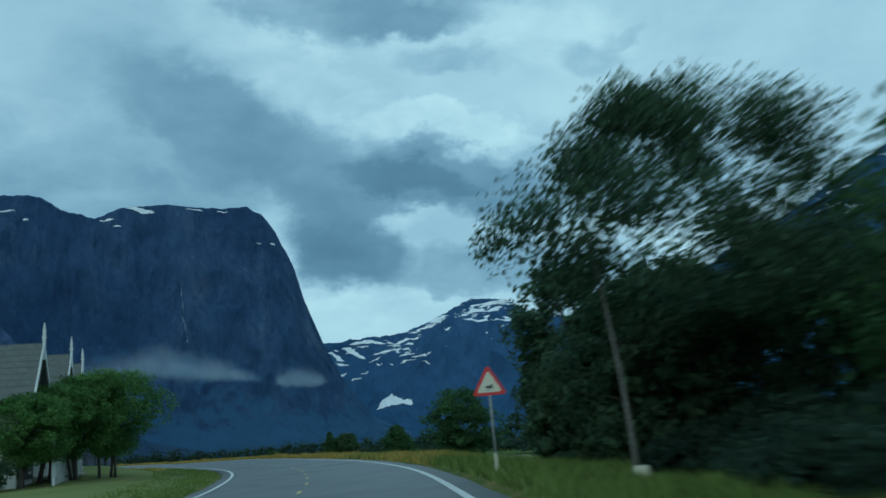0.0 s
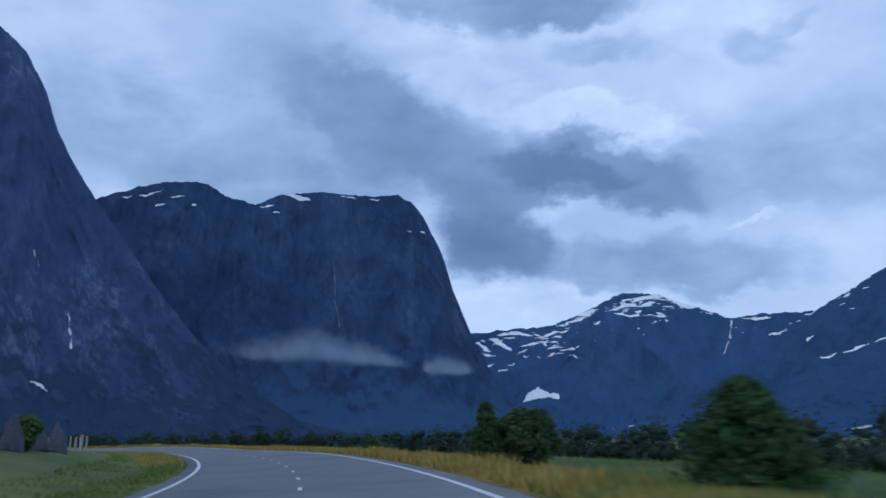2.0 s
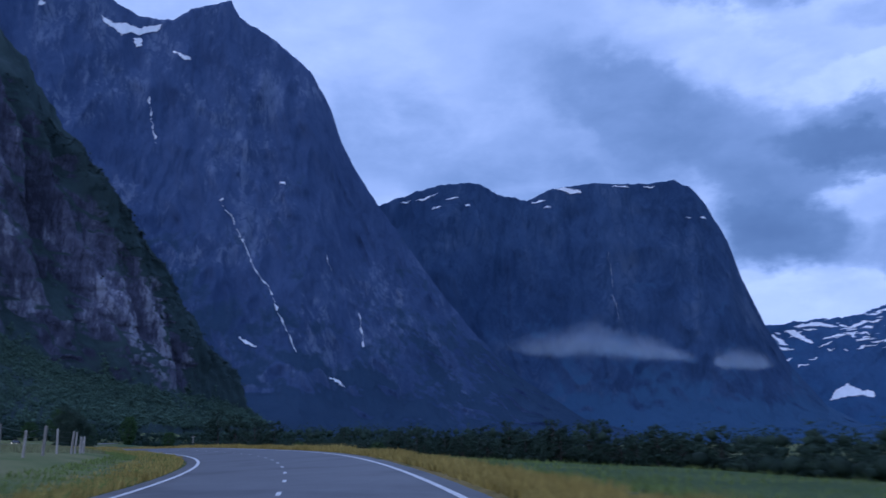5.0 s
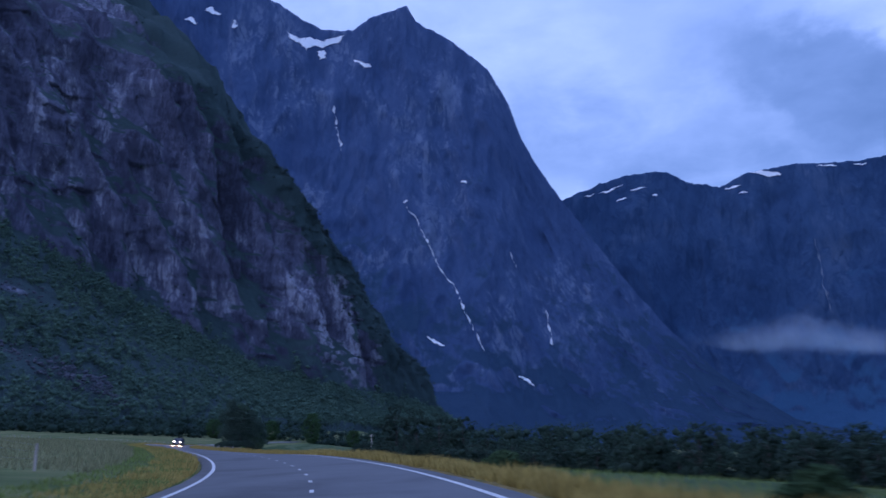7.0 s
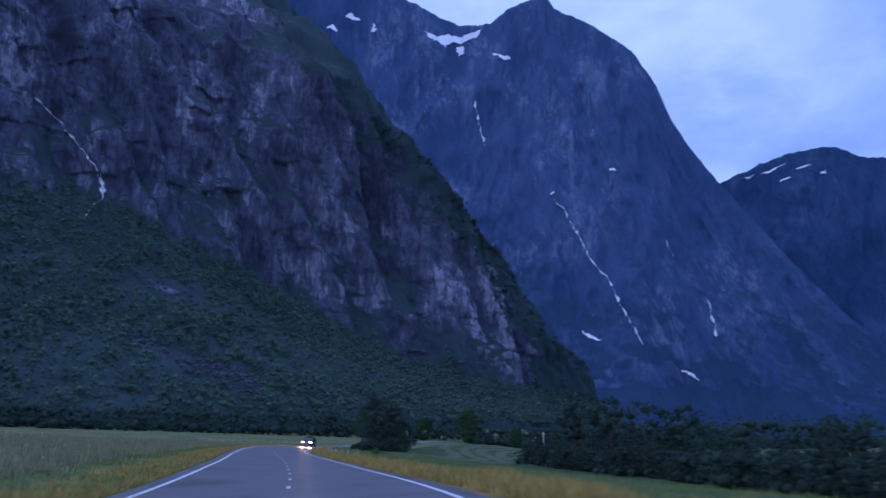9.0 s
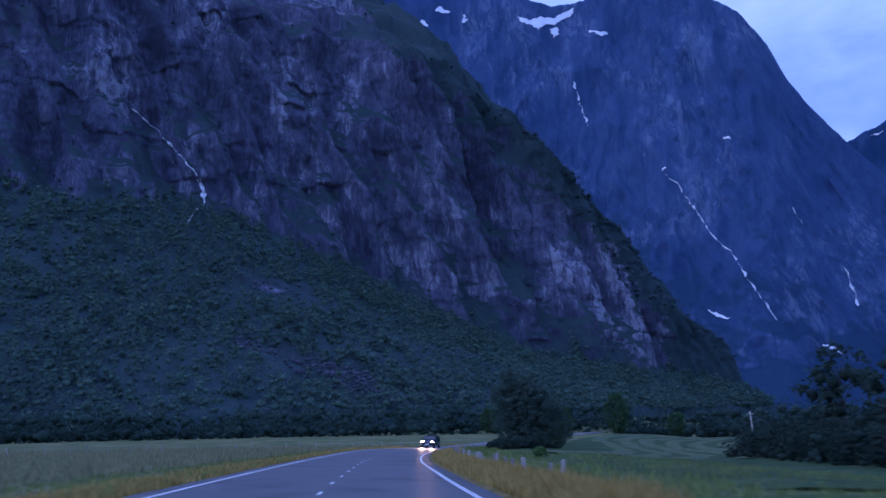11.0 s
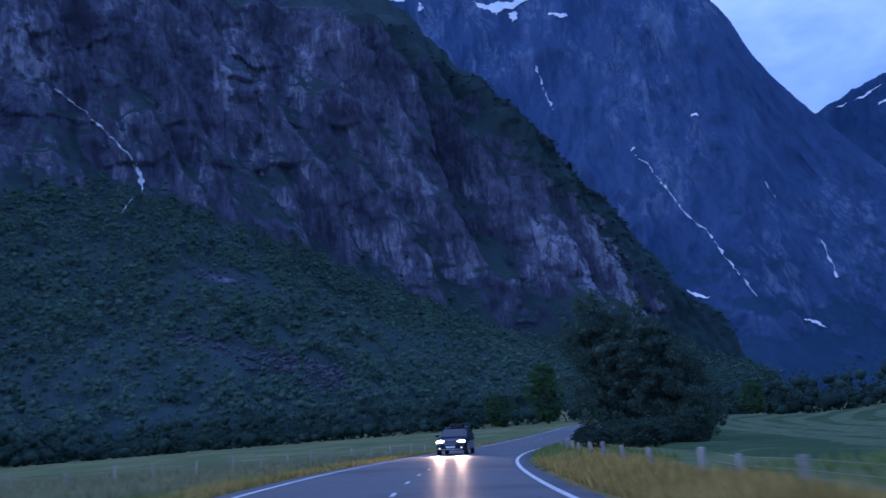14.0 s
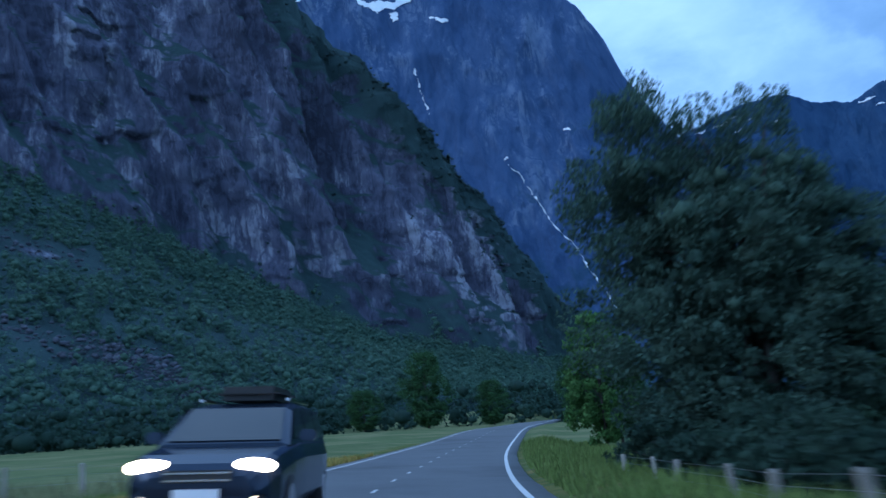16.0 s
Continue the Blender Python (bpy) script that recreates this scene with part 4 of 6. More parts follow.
# bushes on the outer verge
for x, y, h, w, k, leaf, shape, label in [
    (-0.6, 45.8, 3.7, 3.7, 1, LEAF_MID, "round", "round green bush beside the road"), (-5.3, 60.0, 2.15, 3.0, 2, LEAF_MID, "cone", "small conical green bush on the verge"),
    (-10.6, 71.0, 1.9, 2.0, 3, LEAF_SHRUB, "round", "low light-green bush on the verge"), (-11.8, 70.0, 2.0, 1.1, 4, LEAF_MID, "cone", "small young spruce on the verge"),
    # the bush at (-25.0, 42.4) is added to darken the foot of the wall
    (5.8, 38.5, 2.8, 3.2, 6, LEAF_DARK, "round", "dark bush beside the road"), (-25.0, 42.4, 1.6, 2.8, 13, LEAF_DARK, "round", "dark bush added before the white house corner"), (-33.9, 76.9, 1.5, 1.3, 12, LEAF_FRESH, "round", "small light-green bush between standing stones"),
    (-86.3, 163.8, 0.9, 1.3, 7, LEAF_SHRUB, "round", "small pale-green shrub in dry grass"), (-69.5, 152.5, 1.0, 1.2, 8, LEAF_SHRUB, "round", "small pale-green shrub in dry grass"),
    (-21.1, 89.1, 0.85, 1.0, 9, LEAF_SHRUB, "round", "small light-green bush on the verge"), (-190, 219.5, 0.8, 0.9, 10, LEAF_FRESH, "round", "small leafy shrub by the fence")]:
    place(make_tree("bush", h, w, 0.15, 60 + k, leaf, BARK, label, 200, 52, 0.075, shape, 0.04, category="bush", stems=3, core=0.6 if h > 2.6 else 0.35, uneven=0.3 if h > 2.1 else 0.9, loose=1.0, lay=0.3), x, y)
# pines before the house
for x, y, h, w, k in [(-22.9, 52.4, 6.3, 6.2, 1), (-23.9, 50.6, 5.9, 5.8, 2), (-24.6, 48.2, 5.3, 5.4, 3), (-24.2, 45.2, 4.7, 5.0, 4)]:
    place(make_tree("garden_pine", h + 0.1, w * 1.08, 1.5, 80 + k, LEAF_FRESH, BARK, "bushy green garden pine before the white house", 360, 66, 0.08, "spread", 0.1, (0.6, 0.1), 3, uneven=1.1, fine=0.72, loose=1.5), x, y)
# the lone tree at the bend
ACROSS = Vector((0.63, 0.77, 0))
BEHIND = Vector((-0.77, 0.63, 0))
WILLOW_LOBES = [(*(ACROSS * a + BEHIND * b).xy, z, q) for a, b, z, q in (
    (-2.7, 0.2, 10.3, 1.9), (-2.2, 0.6, 8.4, 2.2), (-4.3, -0.4, 8.0, 1.7), (0.4, -0.6, 9.4, 1.8), (-0.6, 1.2, 6.6, 2.8), (1.8, 0.8, 7.4, 2.0), (3.5, -0.5, 6.0, 1.9), (-4.2, 0.6, 4.8, 1.8),
    (4.6, 0.4, 3.9, 1.9), (-3.6, -1.2, 2.7, 1.9), (2.4, -1.5, 2.9, 2.4), (5.4, 0.6, 2.0, 1.4), (-0.6, -2.0, 2.4, 2.4), (0.2, 2.4, 3.6, 2.6), (0.6, 0.2, 5.0, 2.6), (-2.2, 0.4, 5.6, 2.2), (2.6, 0.8, 5.0, 2.0), (-1.2, -1.8, 6.6, 2.1), (1.8, -1.8, 5.4, 2.1), (-2.8, -1.6, 4.6, 1.9))]
place(make_tree("willow_tree", 11.6, 11.0, 0.5, 91, LEAF_WILLOW, BARK, "large dark bushy tree standing in the bend", 1050, 120, 0.08, "spread", 0.3, (0.3, 0.2), 3, core=0.42, fine=0.85, shoots=40, loose=1.5, lobes=WILLOW_LOBES), -248.6, 257.8)
place(make_tree("bush", 3.0, 4.5, 0.1, 92, LEAF_DARK, BARK, "dark undergrowth at the foot of the large tree", 120, 60, 0.1, "round", 0.05, category="bush", stems=3), -245.0, 259.6)
# darker belt leaves again, for the shade beneath the large tree
for x, y, h, w, k in [(-245.8, 253.0, 1.8, 3.4, 96), (-248.0, 255.2, 2.2, 3.4, 97), (-242.5, 255.6, 1.6, 3.2, 98), (-243.6, 250.6, 1.4, 3.0, 99), (-240.6, 248.6, 1.2, 2.8, 100), (-248.7, 252.4, 1.5, 2.8, 101), (-245.4, 249.6, 1.2, 2.5, 102), (-243.0, 248.0, 1.0, 2.2, 103), (-240.2, 251.2, 1.8, 3.2, 104), (-238.0, 248.6, 1.6, 3.0, 105), (-237.4, 251.6, 2.0, 3.4, 106), (-240.4, 246.2, 1.1, 2.4, 107), (-236.2, 246.4, 1.3, 2.6, 108)]:
    place(make_tree("bush", h, w, 0.05, k, LEAF_BELT, BARK, "dark undergrowth at the foot of the large tree", 90, 45, 0.09, "round", 0.04, category="bush", stems=3, core=0.35), x, y)
place(make_tree("young_tree", 7.6, 3.8, 0.5, 93, LEAF_FRESH, BARK, "light green roadside tree behind the large tree", 170, 90, 0.12, "round", 0.1, core=0.4), -266.7, 271.5)
place(make_tree("young_tree", 6.0, 4.2, 0.5, 94, LEAF_MID, BARK, "green roadside tree behind the large tree", 120, 80, 0.1, "round", 0.1), -268.0, 274.5)
wood_tree = place(make_tree("young_tree", 13.0, 8.5, 0.5, 95, LEAF_MID, BARK, "green broadleaf tree at the edge of the wood", 190, 70, 0.17, "round", 0.16, core=0.6, uneven=0.6), -352, 326)
for x, y, turn, size in ((-366, 322, 1.1, 0.8), (-346, 336, 2.4, 0.72), (-337, 349, 3.9, 0.85), (-322, 358, 5.0, 0.7)):
    plant_copy(wood_tree, x, y, turn, size)

# belt of trees across the river meadow
rng = random.Random(5)
kinds = [make_tree("belt_tree", 8.0 + k, 6.5 + 0.6 * k, 0.3, 110 + k, LEAF_BELT, BARK, "dense broadleaf tree in a riverside belt", 64, 19, 0.29, "round", 0.2, core=0.66, uneven=0.25, loose=0.4, soft=True, lay=0.7) for k in range(4)]
for k, ob in enumerate(kinds):
    tagged(ob, group="riverside belt")
    place(ob, -168 - 9 * k, 252 + 3 * k)


def belt(points, spacing, scale, jitter=3.0):
    for (x0, y0), (x1, y1) in zip(points, points[1:]):
        n = max(1, int(math.hypot(x1 - x0, y1 - y0) / spacing))
        for i in range(n):
            u = (i + 0.5) / n
            x, y = x0 + (x1 - x0) * u + rng.uniform(-jitter, jitter), y0 + (y1 - y0) * u + rng.uniform(-jitter, jitter)
            plant_copy(rng.choice(kinds), x, y, rng.uniform(0, 6.28), scale * rng.uniform(0.78, 1.0))


belt([(-212, 268), (-165, 252), (-132, 250), (-94, 232), (-58, 212), (-20, 197), (20, 176), (60, 150), (95, 110)], 3.2, 0.55)
FRONT_S = np.array([160, 190, 215, 250, 280, 320, 355])
belt([tuple(q) for q in on_road(FRONT_S, -np.array([31, 31, 32, 37, 39, 39, 40]))[:, :2]], 2.3, 0.40, 1.2)
belt([(-246, 302), (-230, 318), (-222, 300)], 5, 0.8)


# woods on the scree and along the valley's edge: far too many to count
def far_woods(name, spots, seed, size, per, material, label, clumps=2, leaf=0.063):
    """Rounded, ragged crowns of leaf sprays that close into a canopy."""
    r = np.random.default_rng(seed)
    spots = np.asarray(spots, float)
    n = len(spots)
    h = size * r.uniform(0.5, 1.45, n)
    centres, rad = [], []
    for k in range(clumps):
        c = spots.copy()
        c[:, :2] += r.normal(0, 0.2 - 0.05 * k, (n, 2)) * h[:, None]
        c[:, 2] += h * (0.32 + 0.42 * k)
        centres.append(c)
        rad.append(h * r.uniform(0.30, 0.42, n) * (1.1 - 0.3 * k))
    centres, rad = np.concatenate(centres), np.concatenate(rad)
    v, f = leaf_cloud(r, centres, rad * 1.1, per, size * leaf, 1.1, 0.5, 0.5)
    lv, lf = lumps(r, centres, rad * 0.42, 0, 0.2)
    f = np.concatenate([f[:, [0, 1, 2]], f[:, [0, 2, 3]], lf + len(v)])
    v = np.concatenate([v, lv])
    ob = mesh_object(name, v, f, material)
    return tagged(ob, label, "trees", kind="stuff")


def scree_spots(count, seed):
    r = np.random.default_rng(seed)
    out = []
    while len(out) < count:
        y, v = r.uniform(180, 760) if r.random() < 0.94 else r.uniform(-120, 180), r.uniform(0.0, 0.45)
        x, z = cliff_point(np.array([y]), np.array([v]))
        bare = noise.noise(Vector((x[0] / 45, y / 30, 1.7)))
        ragged = 0.012 * noise.noise(Vector((y / 7, v * 60, 4.0)))
        blocks = abs(v - (0.112 - (y - 290) * 0.0011) + ragged) < 0.008 + 0.0003 * (y - 285) and 287 < y < 350 or (310 < y < 362 and abs(v - 0.228 + ragged) < 0.024)
        top = 0.385 + 0.06 * noise.noise(Vector((y / 35, 0, 0))) + 0.03 * noise.noise(Vector((y / 9, 5, 0)))
        if v > top or bare > 0.6 or (blocks and r.random() < 0.93) or (y > 620 and r.random() < 0.6):
            continue
        out.append((x[0], y, z[0] - 1))
    return out


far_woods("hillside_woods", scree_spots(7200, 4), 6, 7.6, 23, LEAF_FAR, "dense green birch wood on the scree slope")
# scrub below the road and the back of the riverside belt
hedge, r1 = [], np.random.default_rng(33)
HEDGE_S, HEDGE_N = [34, 60, 90, 130, 175, 215, 250, 280, 356], [15, 21, 27, 29, 30, 31, 36, 38, 39]
for q in r1.uniform(34, 356, 1150):
    x, y = on_road([q], -np.interp(q, HEDGE_S, HEDGE_N) - 7 * r1.uniform() ** 1.4)[0][:2]
    hedge.append((x, y, ground_at(x, y) - 0.4))
far_woods("hedge_scrub", hedge, 34, 2.7, 44, LEAF_BELT, "dense dark scrub below the road", leaf=0.045)
back = []
for (x0, y0), (x1, y1) in zip([(-205, 276), (-150, 268), (-110, 262), (-60, 232), (-20, 214), (30, 190), (75, 155), (60, 60)], [(-150, 268), (-110, 262), (-60, 232), (-20, 214), (30, 190), (75, 155), (60, 60), (62, 40)]):
    for _ in range(int(math.hypot(x1 - x0, y1 - y0) / 1.6)):
        u = r1.uniform()
        x, y = x0 + (x1 - x0) * u + r1.normal(0, 4), y0 + (y1 - y0) * u + r1.normal(0, 4)
        back.append((x, y, ground_at(x, y) - 0.6))
far_woods("riverside_woods", back, 35, 5.4, 44, LEAF_BELT, "dark broadleaf wood along the river")
# scrub and small trees that cling to the ledges and the crest of the cliff
CLIFF_NORMALS = [(v.co.copy(), v.normal.copy()) for v in CLIFF.data.vertices]
ledge = []
pick = random.Random(17)
for co, nor in CLIFF_NORMALS:
    if not (150 < co.y < 800 and 45 < co.z < 480 and co.x > -1000):
        continue
    crest = 215 - 1.05 * (co.y - 600) + 0.95 * (-670 - co.x) - co.z
    patch = noise.noise(Vector((co.y / 60 + co.z / 90, co.x / 60, co.z / 45)))
    want = 0.5 * (crest + 40 * patch < 42) + 0.05 * (nor.z > 0.5) + 0.07 * (patch > 0.2)
    if pick.random() < want:
        ledge.append((co.x - 1, co.y, co.z - 1.5))
ledge = pick.sample(ledge, min(len(ledge), 4200))
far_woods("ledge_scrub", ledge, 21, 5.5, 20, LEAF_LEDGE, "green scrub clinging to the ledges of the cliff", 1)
edge = []
r0 = np.random.default_rng(9)
WOOD_EDGE = [(-440, -120), (-425, 60), (-410, 160), (-402, 240), (-395, 300), (-372, 345), (-352, 352), (-335, 362), (-318, 372), (-300, 380), (-270, 372), (-252, 350)]
for (x0, y0), (x1, y1) in zip(WOOD_EDGE, WOOD_EDGE[1:]):
    for _ in range(int(math.hypot(x1 - x0, y1 - y0) * (2.6 if y0 > 130 else 0.6))):
        u, back = r0.uniform(), r0.uniform(0, 1) ** 1.5 * 75
        nx, ny = -(y1 - y0), x1 - x0
        k = math.hypot(nx, ny)
        x, y = x0 + (x1 - x0) * u + nx / k * back, y0 + (y1 - y0) * u + ny / k * back
        edge.append((x, y, ground_at(x, y) - 1.6))
edge = [e for e, n in zip(edge, road_frame(np.array(edge)[:, :2])[1]) if abs(n) > 8]
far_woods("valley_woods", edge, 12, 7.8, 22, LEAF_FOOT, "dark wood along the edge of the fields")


# ---- snow, water and cloud on the mountains ----
from mathutils.bvhtree import BVHTree  # noqa: E402


def tree_of(ob):
    me = ob.data
    return BVHTree.FromPolygons([v.co[:] for v in me.vertices], [p.vertices[:] for p in me.polygons])


MOUNTAINS = [o for o in scene.objects if o.name.split(".")[0] in ("snowy_mountain", "flat_topped_mountain", "cliff_mountain", "near_cliff")]
SURFACES = {o.name: tree_of(o) for o in MOUNTAINS}


def onto(name, az, el, proud=3.0, eye=(0, 0, 1)):
    d = bearing(az, el)
    hit = SURFACES[name].ray_cast(Vector(eye), d)
    return None if hit[0] is None else hit[0] - d * proud


def snow_patch(mountain, outline, seed, cell=0.09, label="patch of old snow lying in a hollow"):
    """A ragged snow patch on a mountain, with its outline in degrees seen from the valley."""
    a = np.array(outline, float)
    lo, hi = a.min(0) - 0.1, a.max(0) + 0.1

    def inside(x, y):
        odd = False
        for (x0, y0), (x1, y1) in zip(a, np.roll(a, -1, axis=0)):
            if (y0 > y) != (y1 > y) and x < (x1 - x0) * (y - y0) / (y1 - y0) + x0:
                odd = not odd
        return odd

    nx, ny = int((hi[0] - lo[0]) / cell) + 1, int((hi[1] - lo[1]) / (cell * 0.6)) + 1
    verts, faces, at = [], [], {}
    for i in range(nx):
        for j in range(ny):
            x, y = lo[0] + (i + 0.5) * cell, lo[1] + (j + 0.5) * cell * 0.6
            w = noise.noise_vector(Vector((x * 3.5, y * 6, seed))) * 0.16 + noise.noise_vector(Vector((x * 11, y * 18, seed))) * 0.06
            if not inside(x + w[0], y + w[1] * 0.7):
                continue
            ids = []
            for di, dj in ((0, 0), (1, 0), (1, 1), (0, 1)):
                key = (i + di, j + dj)
                if key not in at:
                    p = onto(mountain, lo[0] + key[0] * cell + w[0] * 0.3, lo[1] + key[1] * cell * 0.6 + w[1] * 0.2)
                    at[key] = len(verts) if p else None
                    if p:
                        verts.append(p)
                ids.append(at[key])
            if None not in ids:
                faces.append(ids)
    if faces:
        tagged(mesh_object("snow_patch", verts, faces, SNOW), label, "snow", kind="structure")


def streak(az, el, length, width, tilt=0.0):
    """Outline of a narrow lying snow streak."""
    out = []
    for k in range(18):
        w = 2 * math.pi * k / 18
        x = math.cos(w) * length / 2
        # tapering ends and a slight bow
        y = math.sin(w) * abs(math.sin(w)) ** 0.4 * width / 2 * (1 + 0.35 * math.cos(3 * w + az * 7)) + 0.35 * width * math.sin(x / length * 5 + az * 5)
        out.append((az + x * math.cos(tilt) - y * math.sin(tilt), el + x * math.sin(tilt) + y * math.cos(tilt)))
    return out


snow_patch("cliff_mountain", [(52.9, 25.6), (52.0, 25.25), (51.2, 25.35), (50.5, 25.15), (50.0, 25.35), (49.0, 25.6), (49.3, 25.15), (50.0, 25.0), (50.4, 24.75), (51.0, 24.85), (51.5, 24.6), (52.0, 24.95), (52.6, 25.2)], 1, 0.03, "white snowfield under the summit notch")
snow_patch("cliff_mountain", [(50.75, 24.55), (50.2, 24.6), (50.25, 24.15), (50.6, 24.0)], 2, 0.03, "tongue of snow below a snowfield")
for k, (az, el, l, w, tilt) in enumerate([(47.6, 23.85, 1.3, 0.22, 0.2), (36.7, 3.4, 1.1, 0.16, 0.55), (42.4, 5.9, 1.3, 0.18, 0.5), (57.9, 26.4, 1.0, 0.3, 0), (59.3, 25.7, 0.8, 0.25, 0.1), (56.4, 25.8, 0.4, 0.3, 0.8),
                                          (44.5, 14.95, 0.3, 0.15, 0), (40.6, 16.2, 0.5, 0.1, 0.3)]):
    snow_patch("cliff_mountain", streak(az, el, l, w, tilt), 10 + k, 0.035)
for k, (az, el, l, w, tilt) in enumerate([(21.4, 15.75, 1.9, 0.36, 0.1), (23.4, 15.1, 0.9, 0.16, -0.1), (22.8, 14.7, 0.5, 0.12, 0), (31.0, 15.6, 1.6, 0.14, -0.3), (30.4, 14.9, 0.7, 0.16, -0.3), (29.3, 15.5, 0.9, 0.14, -0.1),
                                          (28.2, 15.0, 0.3, 0.25, 0.6), (13.6, 13.4, 0.4, 0.1, 0.2), (12.7, 13.3, 0.4, 0.1, 0.3), (17.8, 15.75, 1.2, 0.1, 0.1), (32.5, 15.3, 0.7, 0.12, -0.3), (16.0, 15.6, 0.8, 0.1, 0.1)]):
    snow_patch("flat_topped_mountain", streak(az, el, l, w * 0.75, tilt), 30 + k, 0.025)
snow_patch("snowy_mountain", [(6.3, 1.7), (5.9, 2.3), (5.2, 2.65), (4.7, 2.3), (3.9, 2.15), (3.9, 1.8), (4.6, 1.95), (5.2, 1.9)], 3, 0.03, "lone low patch of white snow")
for k, (az, el, l, w, tilt) in enumerate([(-2.4, 8.15, 2.6, 0.3, -0.15), (-0.5, 7.7, 1.2, 0.1, 0.1), (2.6, 6.9, 1.6, 0.25, -0.35), (1.6, 7.3, 1.0, 0.12, -0.4), (4.4, 6.1, 1.8, 0.2, -0.2), (6.6, 6.2, 2.6, 0.3, 0.05), (7.6, 5.6, 1.8, 0.4, 0.4),
                                          (8.9, 5.5, 1.4, 0.3, 0.5), (5.6, 5.5, 1.5, 0.15, -0.1), (4.0, 5.2, 1.2, 0.12, -0.1), (8.4, 4.9, 0.9, 0.14, 0.2), (-9.0, 6.4, 1.8, 0.2, 0), (-10.2, 5.4, 1.2, 0.2, -0.3), (-6.2, 6.9, 0.7, 0.1, 0.2)]):
    snow_patch("snowy_mountain", streak(az, el, l, w * 0.75, tilt), 50 + k, 0.022)
for k, (az, el, l, w, tilt) in enumerate([(-8.9, 5.0, 1.1, 0.14, -0.15), (-9.8, 5.2, 0.9, 0.1, 0.2), (-10.8, 5.4, 1.0, 0.3, -0.2), (-12.9, 3.75, 1.1, 0.12, -0.25), (-14.4, 4.1, 1.6, 0.13, -0.25), (-16.2, 4.6, 1.6, 0.16, -0.3), (-17.2, 4.85, 0.9, 0.26, -0.3), (-11.9, 4.9, 0.3, 0.3, 0.5)]):
    snow_patch("snowy_mountain.001", streak(az, el, l, w, tilt), 70 + k, 0.03)
r = random.Random(31)
for k in range(26):
    az = r.uniform(2.5, 9.4)
    snow_patch("snowy_mountain", streak(az, 4.2 + 0.25 * (4.5 - abs(az - 1)) * r.random() + r.uniform(0, 2.2), r.uniform(0.25, 0.9), r.uniform(0.05, 0.11), r.uniform(-0.45, 0.35)), 90 + k, 0.02)


def waterfall(mountain, course, width, seed, label, eye=(0, 0, 1)):
    """A thin white fall down a mountain along bearings, broken and wavering in width."""
    pts = np.array(course, float)
    d = np.r_[0, np.cumsum(np.hypot(*np.diff(pts, axis=0).T))]
    t = np.arange(0, d[-1], 0.04)
    az, el = np.interp(t, d, pts[:, 0]), np.interp(t, d, pts[:, 1])
    verts, faces = [], []
    for k in range(len(t)):
        wob = noise.noise(Vector((t[k] * 1.6, seed, 0))) * 0.16 + noise.noise(Vector((t[k] * 5, seed, 3))) * 0.06
        w = width * max(0.12, 0.32 + 1.25 * noise.noise(Vector((t[k] * 2.2, seed, 5)))) / 2
        a, b = (onto(mountain, az[k] + wob + s * w, el[k], 2.5, eye) for s in (1, -1))
        if a and b:
            verts += [a, b]
    faces = [(2 * i, 2 * i + 1, 2 * i + 3, 2 * i + 2) for i in range(len(verts) // 2 - 1) if noise.noise(Vector((i * 0.11, seed, 9))) > -0.3 and (Vector(verts[2 * i]) - Vector(verts[2 * i + 2])).length < 60]
    tagged(mesh_object("waterfall", verts, faces, WATER_WHITE), label, "waterfall")


waterfall("cliff_mountain", [(44.4, 14.6), (43.8, 13.9), (42.7, 11.7), (42.2, 10.6), (41.1, 9.2), (40.5, 7.7), (40.0, 6.7), (39.3, 5.25)], 0.17, 1, "long white waterfall down a haze-blue mountainside")
waterfall("cliff_mountain", [(35.4, 7.8), (35.2, 6.7), (35.1, 5.6)], 0.14, 2, "short thin waterfall on a mountainside")
waterfall("cliff_mountain", [(49.5, 21.1), (49.3, 19.8), (48.8, 18.2)], 0.16, 3, "thin waterfall below a snowfield")
waterfall("cliff_mountain", [(37.6, 11.6), (37.3, 10.6)], 0.06, 4, "faint thread of water on a rock wall")
waterfall("flat_topped_mountain", [(18.9, 11.5), (18.7, 8.5), (18.5, 7.0)], 0.03, 5, "faint thread of water on a rock wall")
waterfall("snowy_mountain", [(-7.5, 6.4), (-7.3, 5.2), (-6.8, 4.2)], 0.16, 6, "white waterfall between two snowy summits")


waterfall("near_cliff", [(83.63, 23.52), (81.83, 22.16), (80.46, 20.81), (79.2, 19.53), (78.67, 18.52), (78.53, 17.41), (79.31, 16.68), (79.97, 15.73)], 0.28, 8, "white waterfall leaping out of a near cliff", (-177.65, 201.29, 0.67))
waterfall("near_cliff", [(79.0, 19.0), (78.67, 18.52), (78.53, 17.41)], 0.6, 12, "broad white leap of a waterfall on rock", (-177.65, 201.29, 0.67))


